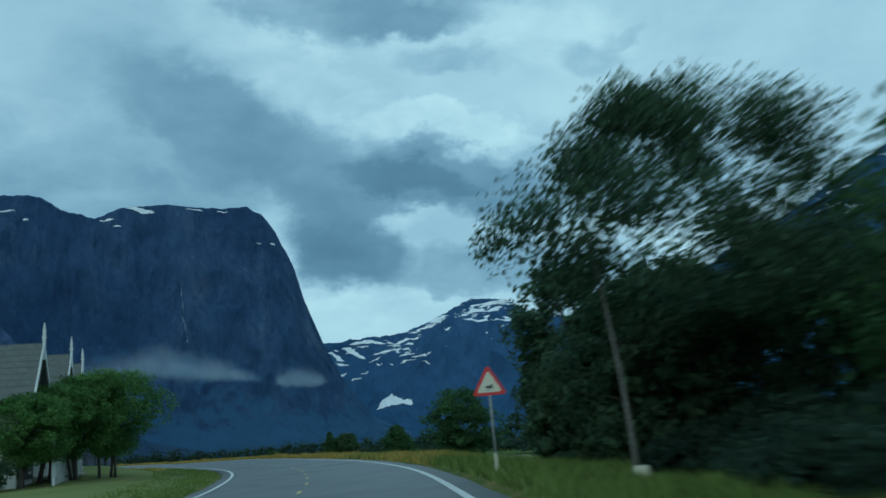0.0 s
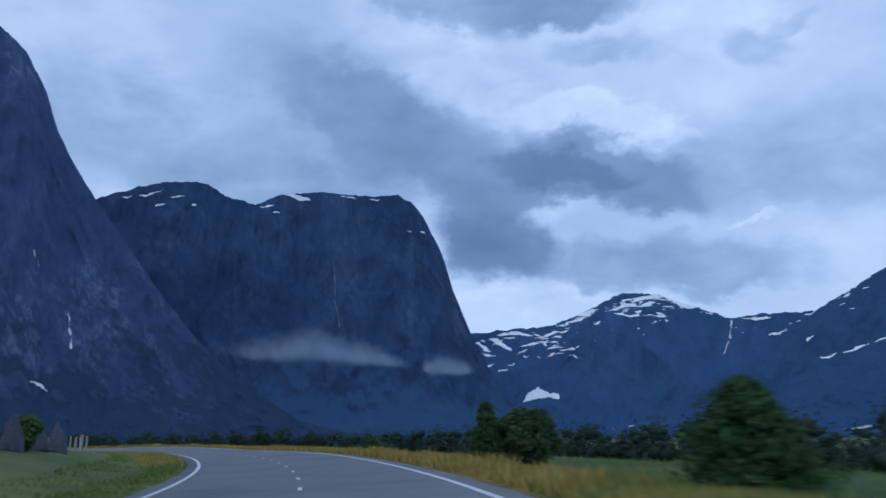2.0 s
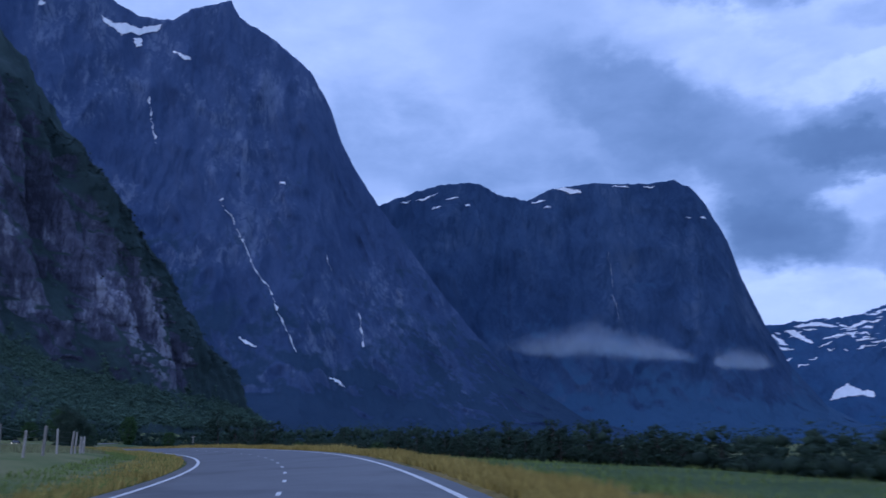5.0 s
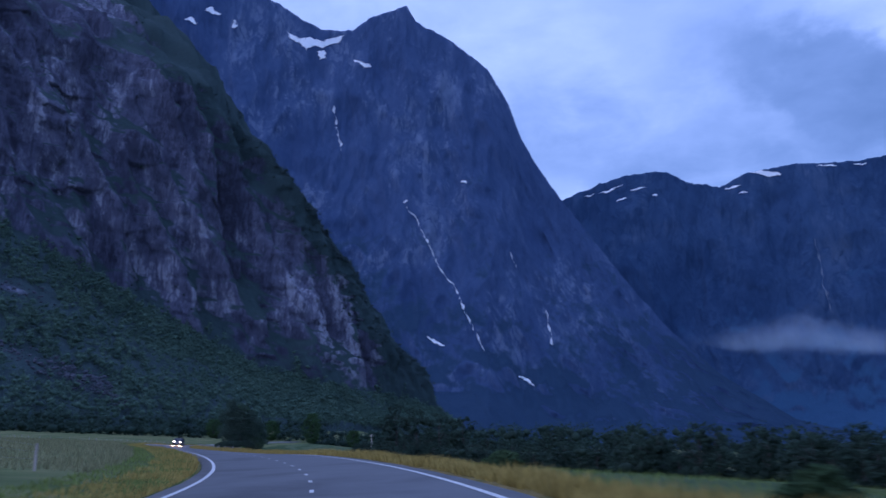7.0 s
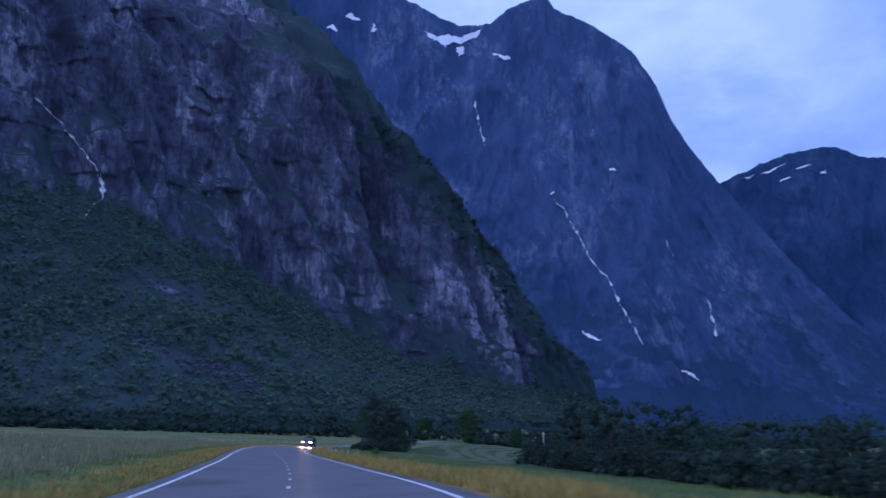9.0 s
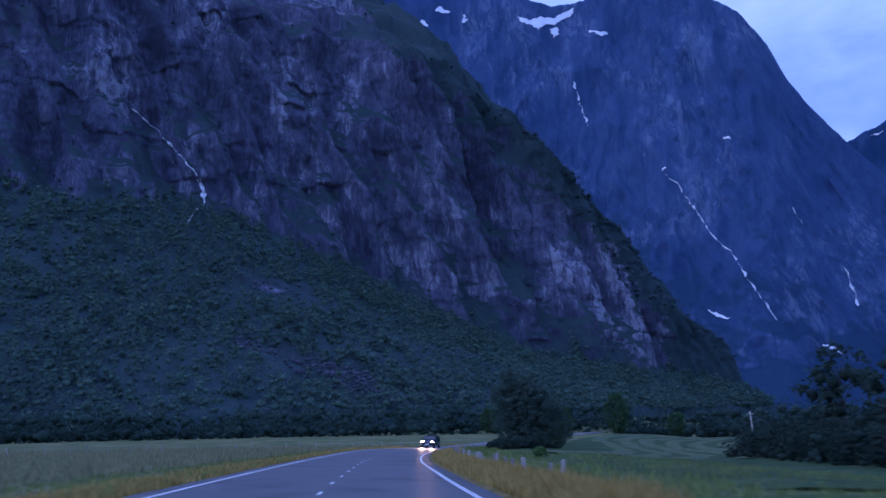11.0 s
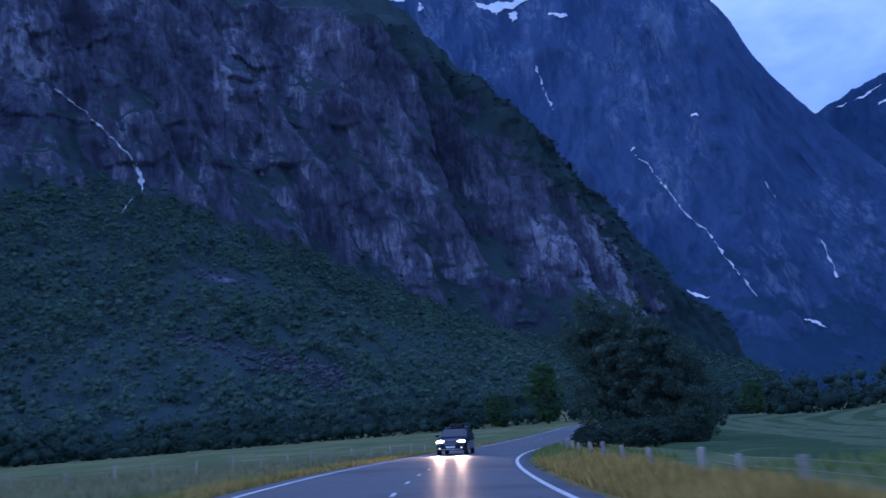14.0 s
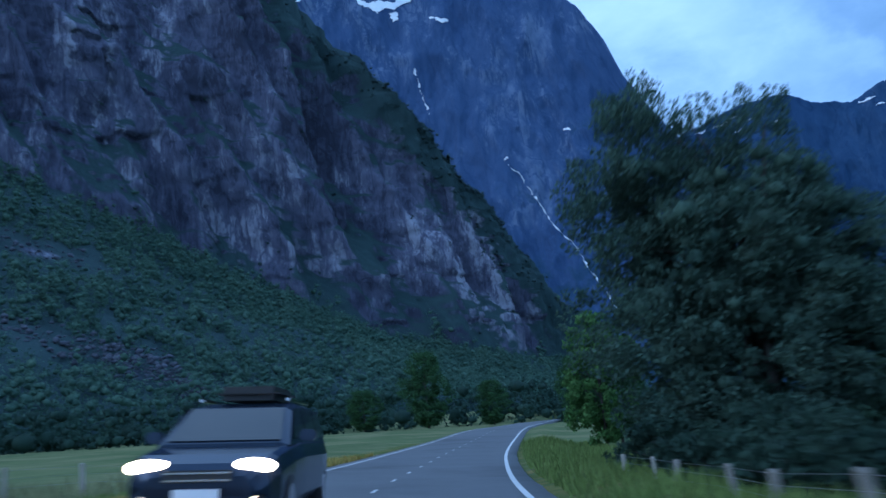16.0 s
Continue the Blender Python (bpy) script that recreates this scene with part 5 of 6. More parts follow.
def mist():
    """A thin bank of low cloud hanging before the flat-topped mountain."""
    m = bpy.data.materials.new("thin_mist")
    m.use_nodes = True
    t = m.node_tree
    link = t.links.new
    bsdf = t.nodes["Principled BSDF"]
    bsdf.inputs["Base Color"].default_value, bsdf.inputs["Roughness"].default_value = (0.72, 0.82, 0.98, 1), 1.0
    bsdf.inputs["Specular IOR Level"].default_value = 0.0
    at = t.nodes.new("ShaderNodeNewGeometry")
    n = node(t, "ShaderNodeTexNoise", Scale=0.016, Detail=7.0, Roughness=0.6, Distortion=0.5)
    link(at.outputs["Position"], n.inputs["Vector"])
    body = t.nodes.new("ShaderNodeAttribute")
    body.attribute_name = "veil_fade"
    # mist scatters light onwards as well as back
    onward = node(t, "ShaderNodeBsdfTranslucent", Color=(0.72, 0.82, 0.98, 1))
    both, cover = node(t, "ShaderNodeMixShader", Fac=0.5), t.nodes.new("ShaderNodeMixShader")
    link(bsdf.outputs[0], both.inputs[1])
    link(onward.outputs[0], both.inputs[2])
    link(t.nodes.new("ShaderNodeBsdfTransparent").outputs[0], cover.inputs[1])
    link(both.outputs[0], cover.inputs[2])
    link(cover.outputs[0], t.nodes["Material Output"].inputs[0])
    # wisps eat into the thin rim, the body stays closed
    torn = math_node(t, "ADD", body.outputs["Fac"], math_node(t, "MULTIPLY", math_node(t, "SUBTRACT", n.outputs[0], 0.55), 2.6), True)
    link(math_node(t, "MULTIPLY", math_node(t, "MULTIPLY", torn, math_node(t, "POWER", body.outputs["Fac"], 0.6)), 0.21, True), cover.inputs[0])
    # bearings along each bank with its upper and lower edge
    for a_of, top_of, low_of in (((26.6, 24.2, 22.5, 20.6, 19.6, 18.6, 17.0, 15.2, 13.4), (5.75, 6.4, 6.75, 7.35, 7.3, 6.75, 6.1, 5.4, 4.5), (5.45, 4.9, 4.7, 4.6, 4.55, 4.5, 4.45, 4.35, 4.1)),
                                 ((13.1, 12.4, 11.2, 10.4, 9.3), (4.4, 4.9, 5.15, 4.8, 4.1), (4.2, 3.75, 3.6, 3.6, 3.8))):
        root = tagged(new("mist_bank"), "thin pale bank of mist hanging on a mountainside", "cloud")
        for k in range(3):
            cols, rows = 70, 16
            verts, dens = [], []
            for i in range(cols):
                u = i / (cols - 1)
                z = np.interp(u, np.linspace(0, 1, len(a_of)), a_of)
                wav = 0.35 * noise.noise(Vector((z * 0.9, k * 3.1, 1))) + 0.15 * noise.noise(Vector((z * 3, k * 3.1, 1)))
                top = np.interp(u, np.linspace(0, 1, len(a_of)), top_of) + wav + 0.15
                low = np.interp(u, np.linspace(0, 1, len(a_of)), low_of) - 0.15 + 0.3 * wav
                for j in range(rows):
                    v = j / (rows - 1)
                    e = low + (top - low) * v
                    verts.append(bearing(z, e) * (2150 - 50 * k - 40 * math.sin(math.pi * v)))
                    dens.append(min(1, u * 7, (1 - u) * 7) * min(1.0, v / 0.25) * min(1.0, (1 - v) / 0.6))
            veil = mesh_object("veil", verts, grid_faces(cols, rows), m, root, smooth=True)
            thin = veil.data.attributes.new("veil_fade", "FLOAT", "POINT")
            thin.data.foreach_set("value", dens)


mist()


# ---- verges and fields ----
def verge(n0, n1, s0, s1, material, label, lift=0.03):
    s = np.arange(s0, s1, 1.0)
    cols = []
    edge = 0.35 * np.array([noise.noise(Vector((x * 0.2, n1, 0))) for x in s])
    for k in range(8 if abs(n1) < 20 else 26):
        n = n0 + (n1 + edge - n0) * k / (7 if abs(n1) < 20 else 25)
        q = on_road(s, n)[:, :2]
        cols.append(np.c_[q, ground_z(q) + lift * (-1.2 if k in (0, 7 if abs(n1) < 20 else 25) else 1)])
    v = np.stack(cols, axis=1).reshape(-1, 3)
    f = grid_faces(len(s), len(cols))
    tagged(mesh_object("verge", v, f if n1 > 0 else f, material, smooth=True), label, "verge", kind="structure")


VERGE_DRY = surface("dry_verge", ((0.15, 0.12, 0.045), (0.27, 0.21, 0.09)), scale=0.9, rough=0.95, bump=0.8, bump_scale=12, second=((0.09, 0.11, 0.035), 0.5, 0.52, 0.7))
VERGE_GREEN = surface("green_verge", ((0.07, 0.095, 0.025), (0.13, 0.15, 0.05)), scale=0.8, rough=0.95, bump=0.8, bump_scale=12, second=((0.22, 0.18, 0.07), 0.45, 0.5, 0.66))
verge(-3.95, -8.2, 338, 420, VERGE_GREEN, "strip of green grass beside the road")
verge(-3.95, -6.2, 40, 338, VERGE_DRY, "strip of dry yellow grass beside the road")
verge(-3.95, -6.5, -20, 40, VERGE_GREEN, "strip of green grass beside the road")
MEADOW_DARK = surface("damp_meadow", ((0.05, 0.08, 0.034), (0.095, 0.13, 0.056)), scale=0.12, rough=0.95, bump=0.7, bump_scale=5, second=((0.12, 0.13, 0.06), 0.08, 0.55, 0.7))
verge(-8.0, -46, 60, 262, MEADOW_DARK, "strip of damp dark meadow below the road", 0.06)
MOWN = surface("mown_field", ((0.036, 0.066, 0.028), (0.07, 0.105, 0.046)), scale=0.15, rough=0.95, bump=0.6, bump_scale=6, second=((0.11, 0.135, 0.065), 0.4, 0.54, 0.7))
verge(-8.6, -104, 264, 486, MOWN, "green mown hay field below the road", 0.1)
LAWN = surface("garden_lawn", ((0.135, 0.16, 0.055), (0.205, 0.215, 0.085)), scale=0.25, rough=0.95, bump=0.5, bump_scale=14, second=((0.21, 0.20, 0.07), 0.12, 0.54, 0.72))
verge(5.6, 19.5, 6, 74, LAWN, "mown yellow-green lawn before the house", 0.05)
verge(3.95, 6.8, -20, 420, VERGE_GREEN, "strip of green and yellow grass beside the road")


def blades(name, count, s0, s1, n0, n1, high, material, label, seed, power=1.0):
    r = np.random.default_rng(seed)
    s = r.uniform(s0, s1, count)
    n = n0 + (n1 - n0) * r.uniform(0, 1, count) ** power
    q = on_road(s, n)[:, :2]
    z = ground_z(q)
    patch = np.array([0.55 + 0.9 * max(0.0, 0.5 + noise.noise(Vector((a * 0.4, b * 0.4, seed)))) for a, b in q])
    h = high * r.uniform(0.5, 1.2, count) * patch
    w = r.uniform(0.02, 0.05, count)
    a = r.uniform(0, 6.28, count)
    dx, dy = np.cos(a) * w, np.sin(a) * w
    lean = r.normal(0, 0.3, (count, 2)) * h[:, None]
    v = np.stack([np.stack([q[:, 0] - dx, q[:, 1] - dy, z - 0.03], 1), np.stack([q[:, 0] + dx, q[:, 1] + dy, z - 0.03], 1),
                  np.stack([q[:, 0] + lean[:, 0], q[:, 1] + lean[:, 1], z + h], 1)], axis=1).reshape(-1, 3)
    tagged(mesh_object(name, v, np.arange(count * 3).reshape(count, 3), material), label, "grass", kind="stuff")


blades("dry_grass", 85000, 30, 345, -4.2, -6.2, 0.30, DRY_GRASS, "tall dry yellow grass along the road", 1, 1.2)
blades("verge_grass", 16000, 338, 410, -4.2, -9, 0.35, GREEN_GRASS, "green grass along the road", 7)
blades("verge_grass", 26000, -10, 60, -4.2, -8, 0.3, GREEN_GRASS, "green grass along the road", 2)
blades("verge_grass", 60000, -10, 400, 4.2, 8.0, 0.16, GREEN_GRASS, "green grass along the road", 3, 1.3)
blades("dry_grass", 34000, 88, 400, 4.1, 6.6, 0.22, DRY_GRASS, "low dry yellow grass along the road", 4, 1.5)
blades("meadow_grass", 52000, 190, 380, 8.0, 60.0, 0.34, PALE_GRASS, "rough grass in the fenced meadow", 5, 1.6)
blades("meadow_grass", 30000, 60, 330, -8.5, -30.0, 0.3, GREEN_GRASS, "rough grass below the road", 6, 1.8)

# mown swaths curving over the hay field
SWATH = surface("pale_cut_hay", ((0.062, 0.092, 0.046), (0.145, 0.175, 0.092)), scale=0.5, rough=0.95, bump=0.7, bump_scale=10)
for k in range(15):
    s = np.arange(262, 486, 1.0)
    mid = -(20 + 5.4 * k)
    wave = np.array([5.5 * math.sin(x * 0.045 + k * 0.22) + 1.5 * noise.noise(Vector((x * 0.05, k, 0))) for x in s])
    half = np.array([1.75 + 0.9 * noise.noise(Vector((x * 0.12, k, 7))) + 0.9 * noise.noise(Vector((x * 0.6, k, 2))) for x in s])
    half = np.maximum(half, 0.25)
    cols = []
    for u in (-1, -0.4, 0.4, 1):
        q = on_road(s, mid + wave + u * half)[:, :2]
        cols.append(np.c_[q, ground_z(q) + (0.24 if abs(u) < 1 else 0.06)])
    keep = [i for i in range(len(s)) if cols[0][i][1] < 352 and -318 < cols[0][i][0] < -203]
    v = np.stack([c[keep] for c in cols], axis=1).reshape(-1, 3)
    if len(keep) > 3:
        tagged(mesh_object("hay_swath", v, grid_faces(len(keep), 4), SWATH, smooth=True), "pale swath of cut hay on the mown field", "hay", "hay swaths")


# ---- fences ----
def fence(line, spacing, label, seed, tall=1.15):
    """Posts and wires along a line of places."""
    root = tagged(new("fence"), label, "fence")
    r = random.Random(seed)
    line = np.asarray(line, float)
    d = np.r_[0, np.cumsum(np.hypot(*np.diff(line, axis=0).T))]
    tops = []
    for u in np.arange(0, d[-1], spacing):
        x = np.interp(u, d, line[:, 0]) + r.uniform(-0.25, 0.25)
        y = np.interp(u, d, line[:, 1]) + r.uniform(-0.25, 0.25)
        z = ground_at(x, y)
        h = tall * r.uniform(0.85, 1.12)
        tilt = Vector((r.gauss(0, 0.05), r.gauss(0, 0.05), 0))
        rad = r.uniform(0.05, 0.075)
        base, top = Vector((x, y, z - 0.3)), Vector((x, y, z + h)) + tilt
        v, f = tube([base, base.lerp(top, 0.5), top - Vector((0, 0, 0.03)), top], [rad, rad, rad * 0.95, rad * 0.7], 7)
        mesh_object("post", v, f, WOOD_GREY, root)
        tops.append((base, top))
    for u in (0.55, 0.75, 0.93):
        pts = [b.lerp(t, u) for b, t in tops]
        v, f = tube(pts, [0.004] * len(pts), 4)
        mesh_object("wire", v, f, STEEL, root)


fence(on_road(np.arange(264, 380, 2.0), -6.0)[:, :2], 2.5, "weathered wooden post and wire fence by the hay field", 1, 0.58)
fence(on_road(np.arange(105, 192, 2.0), 10.0)[:, :2], 4.0, "old wooden post and wire fence along the meadow", 2)
fence([(-214, 176), (-228, 188), (-240, 203), (-250, 226), (-264, 247)], 2.7, "weathered wooden post fence crossing the meadow to the road", 3, 0.8)


# ---- road sign ----
def road_sign():
    root = tagged(new("road_sign"), "red-edged triangular warning sign on a steel post", "sign")
    x, y = 0.45, 18.4
    g = ground_at(x, y)
    root.location = (x, y, 0)
    v, f = tube([(0, 0.03, g - 0.3), (0, 0.03, 1.0), (0, 0.03, 2.36)], [0.03, 0.03, 0.03], 10)
    mesh_object("post", v, f, STEEL, root, True)
    v, f = tube([(0, 0.03, g - 0.2), (0, 0.03, g + 0.55)], [0.045, 0.045], 10)
    mesh_object("post_sleeve", v, f, POST_PALE, root, label="pale sleeve at the foot of the post")

    def plate(name, side, at_y, material, thick=0.012, label=""):
        bm = bmesh.new()
        c = 2.0
        ring = []
        r = side / math.sqrt(3)
        for k in range(3):
            w = math.pi / 2 + 2 * math.pi * k / 3
            for dw in (-0.10, 0.0, 0.10):
                ring.append(bm.verts.new((math.cos(w + dw) * r * (0.955 if dw else 0.985), at_y, c + math.sin(w + dw) * r * (0.955 if dw else 0.985))))
        face = bm.faces.new(ring)
        ext = bmesh.ops.extrude_face_region(bm, geom=[face])["geom"]
        bmesh.ops.translate(bm, verts=[q for q in ext if isinstance(q, bmesh.types.BMVert)], vec=(0, thick, 0))
        bmesh.ops.recalc_face_normals(bm, faces=bm.faces)
        return part(name, bm, material, root, label)

    plate("border", 0.70, -0.006, RED_PAINT, label="red border")
    plate("face", 0.50, -0.010, SIGN_CREAM, 0.003, "cream sign face")
    bm = bmesh.new()
    add_box(bm, (0.15, 0.004, 0.045), (0.0, -0.013, 1.95), Matrix.Rotation(0.25, 4, "Y"))
    add_box(bm, (0.07, 0.004, 0.03), (0.05, -0.013, 1.985), Matrix.Rotation(-0.5, 4, "Y"))
    add_box(bm, (0.02, 0.004, 0.06), (-0.04, -0.013, 1.90), Matrix.Rotation(0.3, 4, "Y"))
    part("symbol", bm, BLACK_PAINT, root, "small black symbol")


road_sign()


def stump(x, y):
    g = ground_at(x, y)
    v, f = tube([(x, y, g - 0.15), (x, y, g + 0.12), (x + 0.03, y, g + 0.30)], [0.2, 0.17, 0.15], 11)
    root = tagged(new("tree_stump"), "short tree stump with a pale fresh cut", "stump")
    mesh_object("stub", v, f, POST_PALE, root)
    v, f = tube([(x + 0.03, y, g + 0.29), (x + 0.03, y, g + 0.33)], [0.148, 0.135], 11)
    mesh_object("cut", v, f, POST_PALE, root, label="pale cut face")


stump(2.95, 15.6)


# ---- the white house ----
def house():
    root = tagged(new("house"), "white wooden house with steep slate gables and carved finials", "house")
    root.matrix_world = pose(-25.4, 47.7, 0.35, 0, 0, 18.6)
    # local x points to the road, y along the front
    for k, (y, width, length, eave, apex, tip) in enumerate([(0.0, 5.2, 11, 4.9, 7.7, 9.0), (12.1, 5.4, 10, 5.2, 8.4, 9.75), (18.9, 4.6, 10, 5.2, 8.4, 9.7)]):
        w = width / 2
        bm = bmesh.new()
        prof = [(-w, -0.6), (w, -0.6), (w, eave), (0, apex - 0.25), (-w, eave)]
        ring = [[bm.verts.new((x, y + py, pz)) for py, pz in prof] for x in (0.0, -length)]
        bm.faces.new(ring[0])
        bm.faces.new(ring[1][::-1])
        for i in range(5):
            j = (i + 1) % 5
            bm.faces.new((ring[0][j], ring[0][i], ring[1][i], ring[1][j]))
        bmesh.ops.recalc_face_normals(bm, faces=bm.faces)
        wall = part("wall", bm, WOOD_WHITE, root)
        # weatherboards on the gable and the side towards the road's start
        for b in range(16):
            z = 0.1 + b * 0.31
            half = w if z < eave else 0
            if half:
                boxed("board", (0.03, 2 * half, 0.025), (0.012, y, z), WOOD_WHITE, wall)
                boxed("board", (length, 0.03, 0.025), (-length / 2, y - w - 0.012, z), WOOD_WHITE, wall)
        for sgn in (-1, 1):
            over = 0.55
            run = math.hypot(w + over, (apex - eave) * (w + over) / w)
            tilt = math.atan2((apex - eave), w)
            m = Matrix.Rotation(-sgn * tilt, 4, "X")
            c = Vector((-length / 2 + 0.25, y + sgn * (w + over) / 2, apex - (apex - eave) * (w + over) / w / 2))
            roof = boxed("roof", (length + 1.3, run, 0.14), c, SLATE, root, "grey slate roof slope", m)
            # overlapping courses
            for q in range(9):
                u = (q + 0.5) / 9
                cc = Vector((-length / 2 + 0.25, y + sgn * (w + over) * u, apex + 0.085 - (apex - eave) * (w + over) / w * u))
                boxed("course", (length + 1.28, run / 9 + 0.02, 0.03), cc, SLATE, roof, turn=Matrix.Rotation(-sgn * (tilt - 0.05), 4, "X"))
            c2 = Vector((0.93, y + sgn * (w + over) / 2, apex - (apex - eave) * (w + over) / w / 2 + 0.02))
            boxed("bargeboard", (0.07, run + 0.1, 0.26), c2, WOOD_WHITE, root, "white carved bargeboard", m)
        bm = bmesh.new()
        for z0, z1, r0, r1 in ((apex - 0.9, apex + 0.35, 0.09, 0.09), (apex + 0.35, apex + 0.5, 0.15, 0.12), (apex + 0.5, apex + 0.85, 0.07, 0.11), (apex + 0.85, tip, 0.09, 0.015)):
            bmesh.ops.create_cone(bm, cap_ends=True, segments=8, radius1=r0, radius2=r1, depth=z1 - z0, matrix=Matrix.Translation((0.93, y, (z0 + z1) / 2)))
        part("finial", bm, WOOD_WHITE, root, "tall carved white finial")
        for fy, fz, fw, fh in ((-1.2, 3.6, 0.8, 1.4), (1.2, 3.6, 0.8, 1.4), (-1.2, 1.2, 0.8, 1.4), (1.2, 1.2, 0.8, 1.4), (0, 5.9, 0.7, 1.1)):
            win = boxed("window", (0.05, fw, fh), (0.03, y + fy, fz), DARK_GLASS, root, "dark window in a white frame")
            for a, b, c, d in ((fw + 0.24, 0.12, 0, fh / 2 + 0.06), (fw + 0.24, 0.12, 0, -fh / 2 - 0.06), (0.12, fh, fw / 2 + 0.06, 0), (0.12, fh, -fw / 2 - 0.06, 0), (0.05, fh, 0, 0), (fw, 0.05, 0, fh * 0.15)):
                boxed("frame", (0.05, a, b), (0.06, y + fy + c, fz + d), WOOD_WHITE, win)
        for fx in (-1.6, -4.0, -7.0):
            win = boxed("window", (0.8, 0.05, 1.4), (fx, y - w - 0.03, 3.6), DARK_GLASS, root, "dark window in a white frame")
            for a, b, c, d in ((1.04, 0.12, 0, 0.76), (1.04, 0.12, 0, -0.76), (0.12, 1.4, 0.46, 0), (0.12, 1.4, -0.46, 0), (0.05, 1.4, 0, 0)):
                boxed("frame", (a, 0.05, b), (fx + c, y - w - 0.06, 3.6 + d), WOOD_WHITE, win)
    # linking range set back behind the gables
    boxed("wall", (7.0, 14.0, 5.4), (-6.5, 9.3, 2.1), WOOD_WHITE, root)
    for sgn in (-1, 1):
        boxed("roof", (4.6, 15.0, 0.14), (-6.5 + sgn * 1.95, 9.3, 5.9), SLATE, root, "grey slate roof slope", Matrix.Rotation(sgn * 0.62, 4, "Y"))
    # open veranda below the first gable; a black panel behind it stands for its shade
    boxed("veranda_roof", (2.0, 5.6, 0.12), (1.05, 0, 2.72), SLATE, root, "low veranda roof", Matrix.Rotation(0.14, 4, "Y"))
    boxed("veranda_front", (0.06, 4.6, 2.3), (0.05, 0, 1.25), BLACK_PAINT, root, "black panel for the shade inside the veranda")
    for y in np.arange(-2.5, 2.6, 1.25):
        boxed("veranda_post", (0.15, 0.15, 2.9), (1.85, y, 1.0), WOOD_WHITE, root, "white veranda post", bevel=0.02)
    for z in (0.35, 0.9):
        boxed("veranda_rail", (0.07, 5.1, 0.07), (1.85, 0, z), WOOD_WHITE, root)
    # second veranda
    boxed("veranda_roof", (2.2, 6.4, 0.12), (1.2, 5.6, 2.75), SLATE, root, "low veranda roof", Matrix.Rotation(0.14, 4, "Y"))
    boxed("veranda_beam", (0.14, 6.4, 0.2), (2.0, 5.6, 2.5), WOOD_WHITE, root)
    for y in (2.6, 4.6, 6.6, 8.6):
        boxed("veranda_post", (0.16, 0.16, 2.9), (2.0, y, 1.0), WOOD_WHITE, root, "white veranda post", bevel=0.02)
    for y in np.arange(2.9, 8.5, 0.28):
        boxed("baluster", (0.04, 0.05, 0.75), (2.0, y, 0.5), WOOD_WHITE, root)
    boxed("veranda_rail", (0.08, 6.0, 0.07), (2.0, 5.6, 0.9), WOOD_WHITE, root)
    boxed("veranda_floor", (2.3, 6.4, 0.14), (1.1, 5.6, 0.05), WOOD_GREY, root)


house()


def boulder(x, y, size, seed, label):
    bm = bmesh.new()
    bmesh.ops.create_icosphere(bm, subdivisions=3, radius=1)
    for v in bm.verts:
        v.co *= 1 + 0.35 * noise.fractal(v.co * 1.3 + Vector((seed, 0, 0)), 0.9, 2.0, 4)
        taper = 1.0 - 0.62 * max(0.0, min(1.0, v.co.z * 0.5 + 0.5))
        v.co = Vector((v.co.x * size[0] * taper * 1.25, v.co.y * size[1] * taper * 1.25, v.co.z * size[2]))
    ob = part("boulder", bm, STONE, None, "")
    ob.location = (x, y, ground_at(x, y) + size[2] * 0.35)
    return tagged(ob, label, "boulder")


for k, (x, y, h) in enumerate([(-35.3, 81.2, 0.95), (-34.9, 79.3, 0.9), (-33.3, 75.5, 1.1), (-32.6, 72.6, 1.0), (-32.2, 70.2, 0.9)]):
    boulder(x, y, (0.58, 0.5, h), 1 + k, "pointed grey standing stone on the lawn")


# blocks on the bare tongues of the scree
def scree_blocks():
    r = np.random.default_rng(3)
    verts, faces = [], []
    bm = bmesh.new()
    bmesh.ops.create_icosphere(bm, subdivisions=1, radius=1)
    base = np.array([q.co[:] for q in bm.verts])
    tri = [[q.index for q in face.verts] for face in bm.faces]
    bm.free()
    for _ in range(1000):
        y = r.uniform(287, 350) if r.random() < 0.5 else r.uniform(320, 350)
        v = 0.112 - (y - 290) * 0.0011 + r.normal(0, 0.008 + 0.0002 * (y - 287))
        if r.random() < 0.16:
            y, v = r.uniform(312, 360), 0.228 + r.normal(0, 0.012)
        x, z = cliff_point(np.array([y]), np.array([v]))
        s = 0.28 + 1.2 * r.uniform(0, 1) ** 4
        p = base * (1 + r.normal(0, 0.25, (len(base), 1))) * s * np.array([1, 1, 0.7]) + np.array([x[0] + 2, y, z[0] + 1.5])
        k = len(verts)
        verts += list(p)
        faces += [[i + k for i in t] for t in tri]
    tagged(mesh_object("scree_blocks", np.array(verts), np.array(faces), STONE), "grey fallen blocks on a bare scree tongue", "boulders", kind="stuff")


scree_blocks()


def pole(x, y, high):
    g = ground_at(x, y)
    root = tagged(new("utility_pole"), "weathered wooden utility pole before a tree belt", "pole")
    v, f = tube([(x, y, g - 0.5), (x, y, g + high)], [0.13, 0.09], 10)
    mesh_object("shaft", v, f, WOOD_GREY, root, True)
    boxed("crossarm", (1.2, 0.09, 0.1), (x, y, g + high - 0.4), WOOD_GREY, root)


pole(-225.2, 280.9, 6.0)


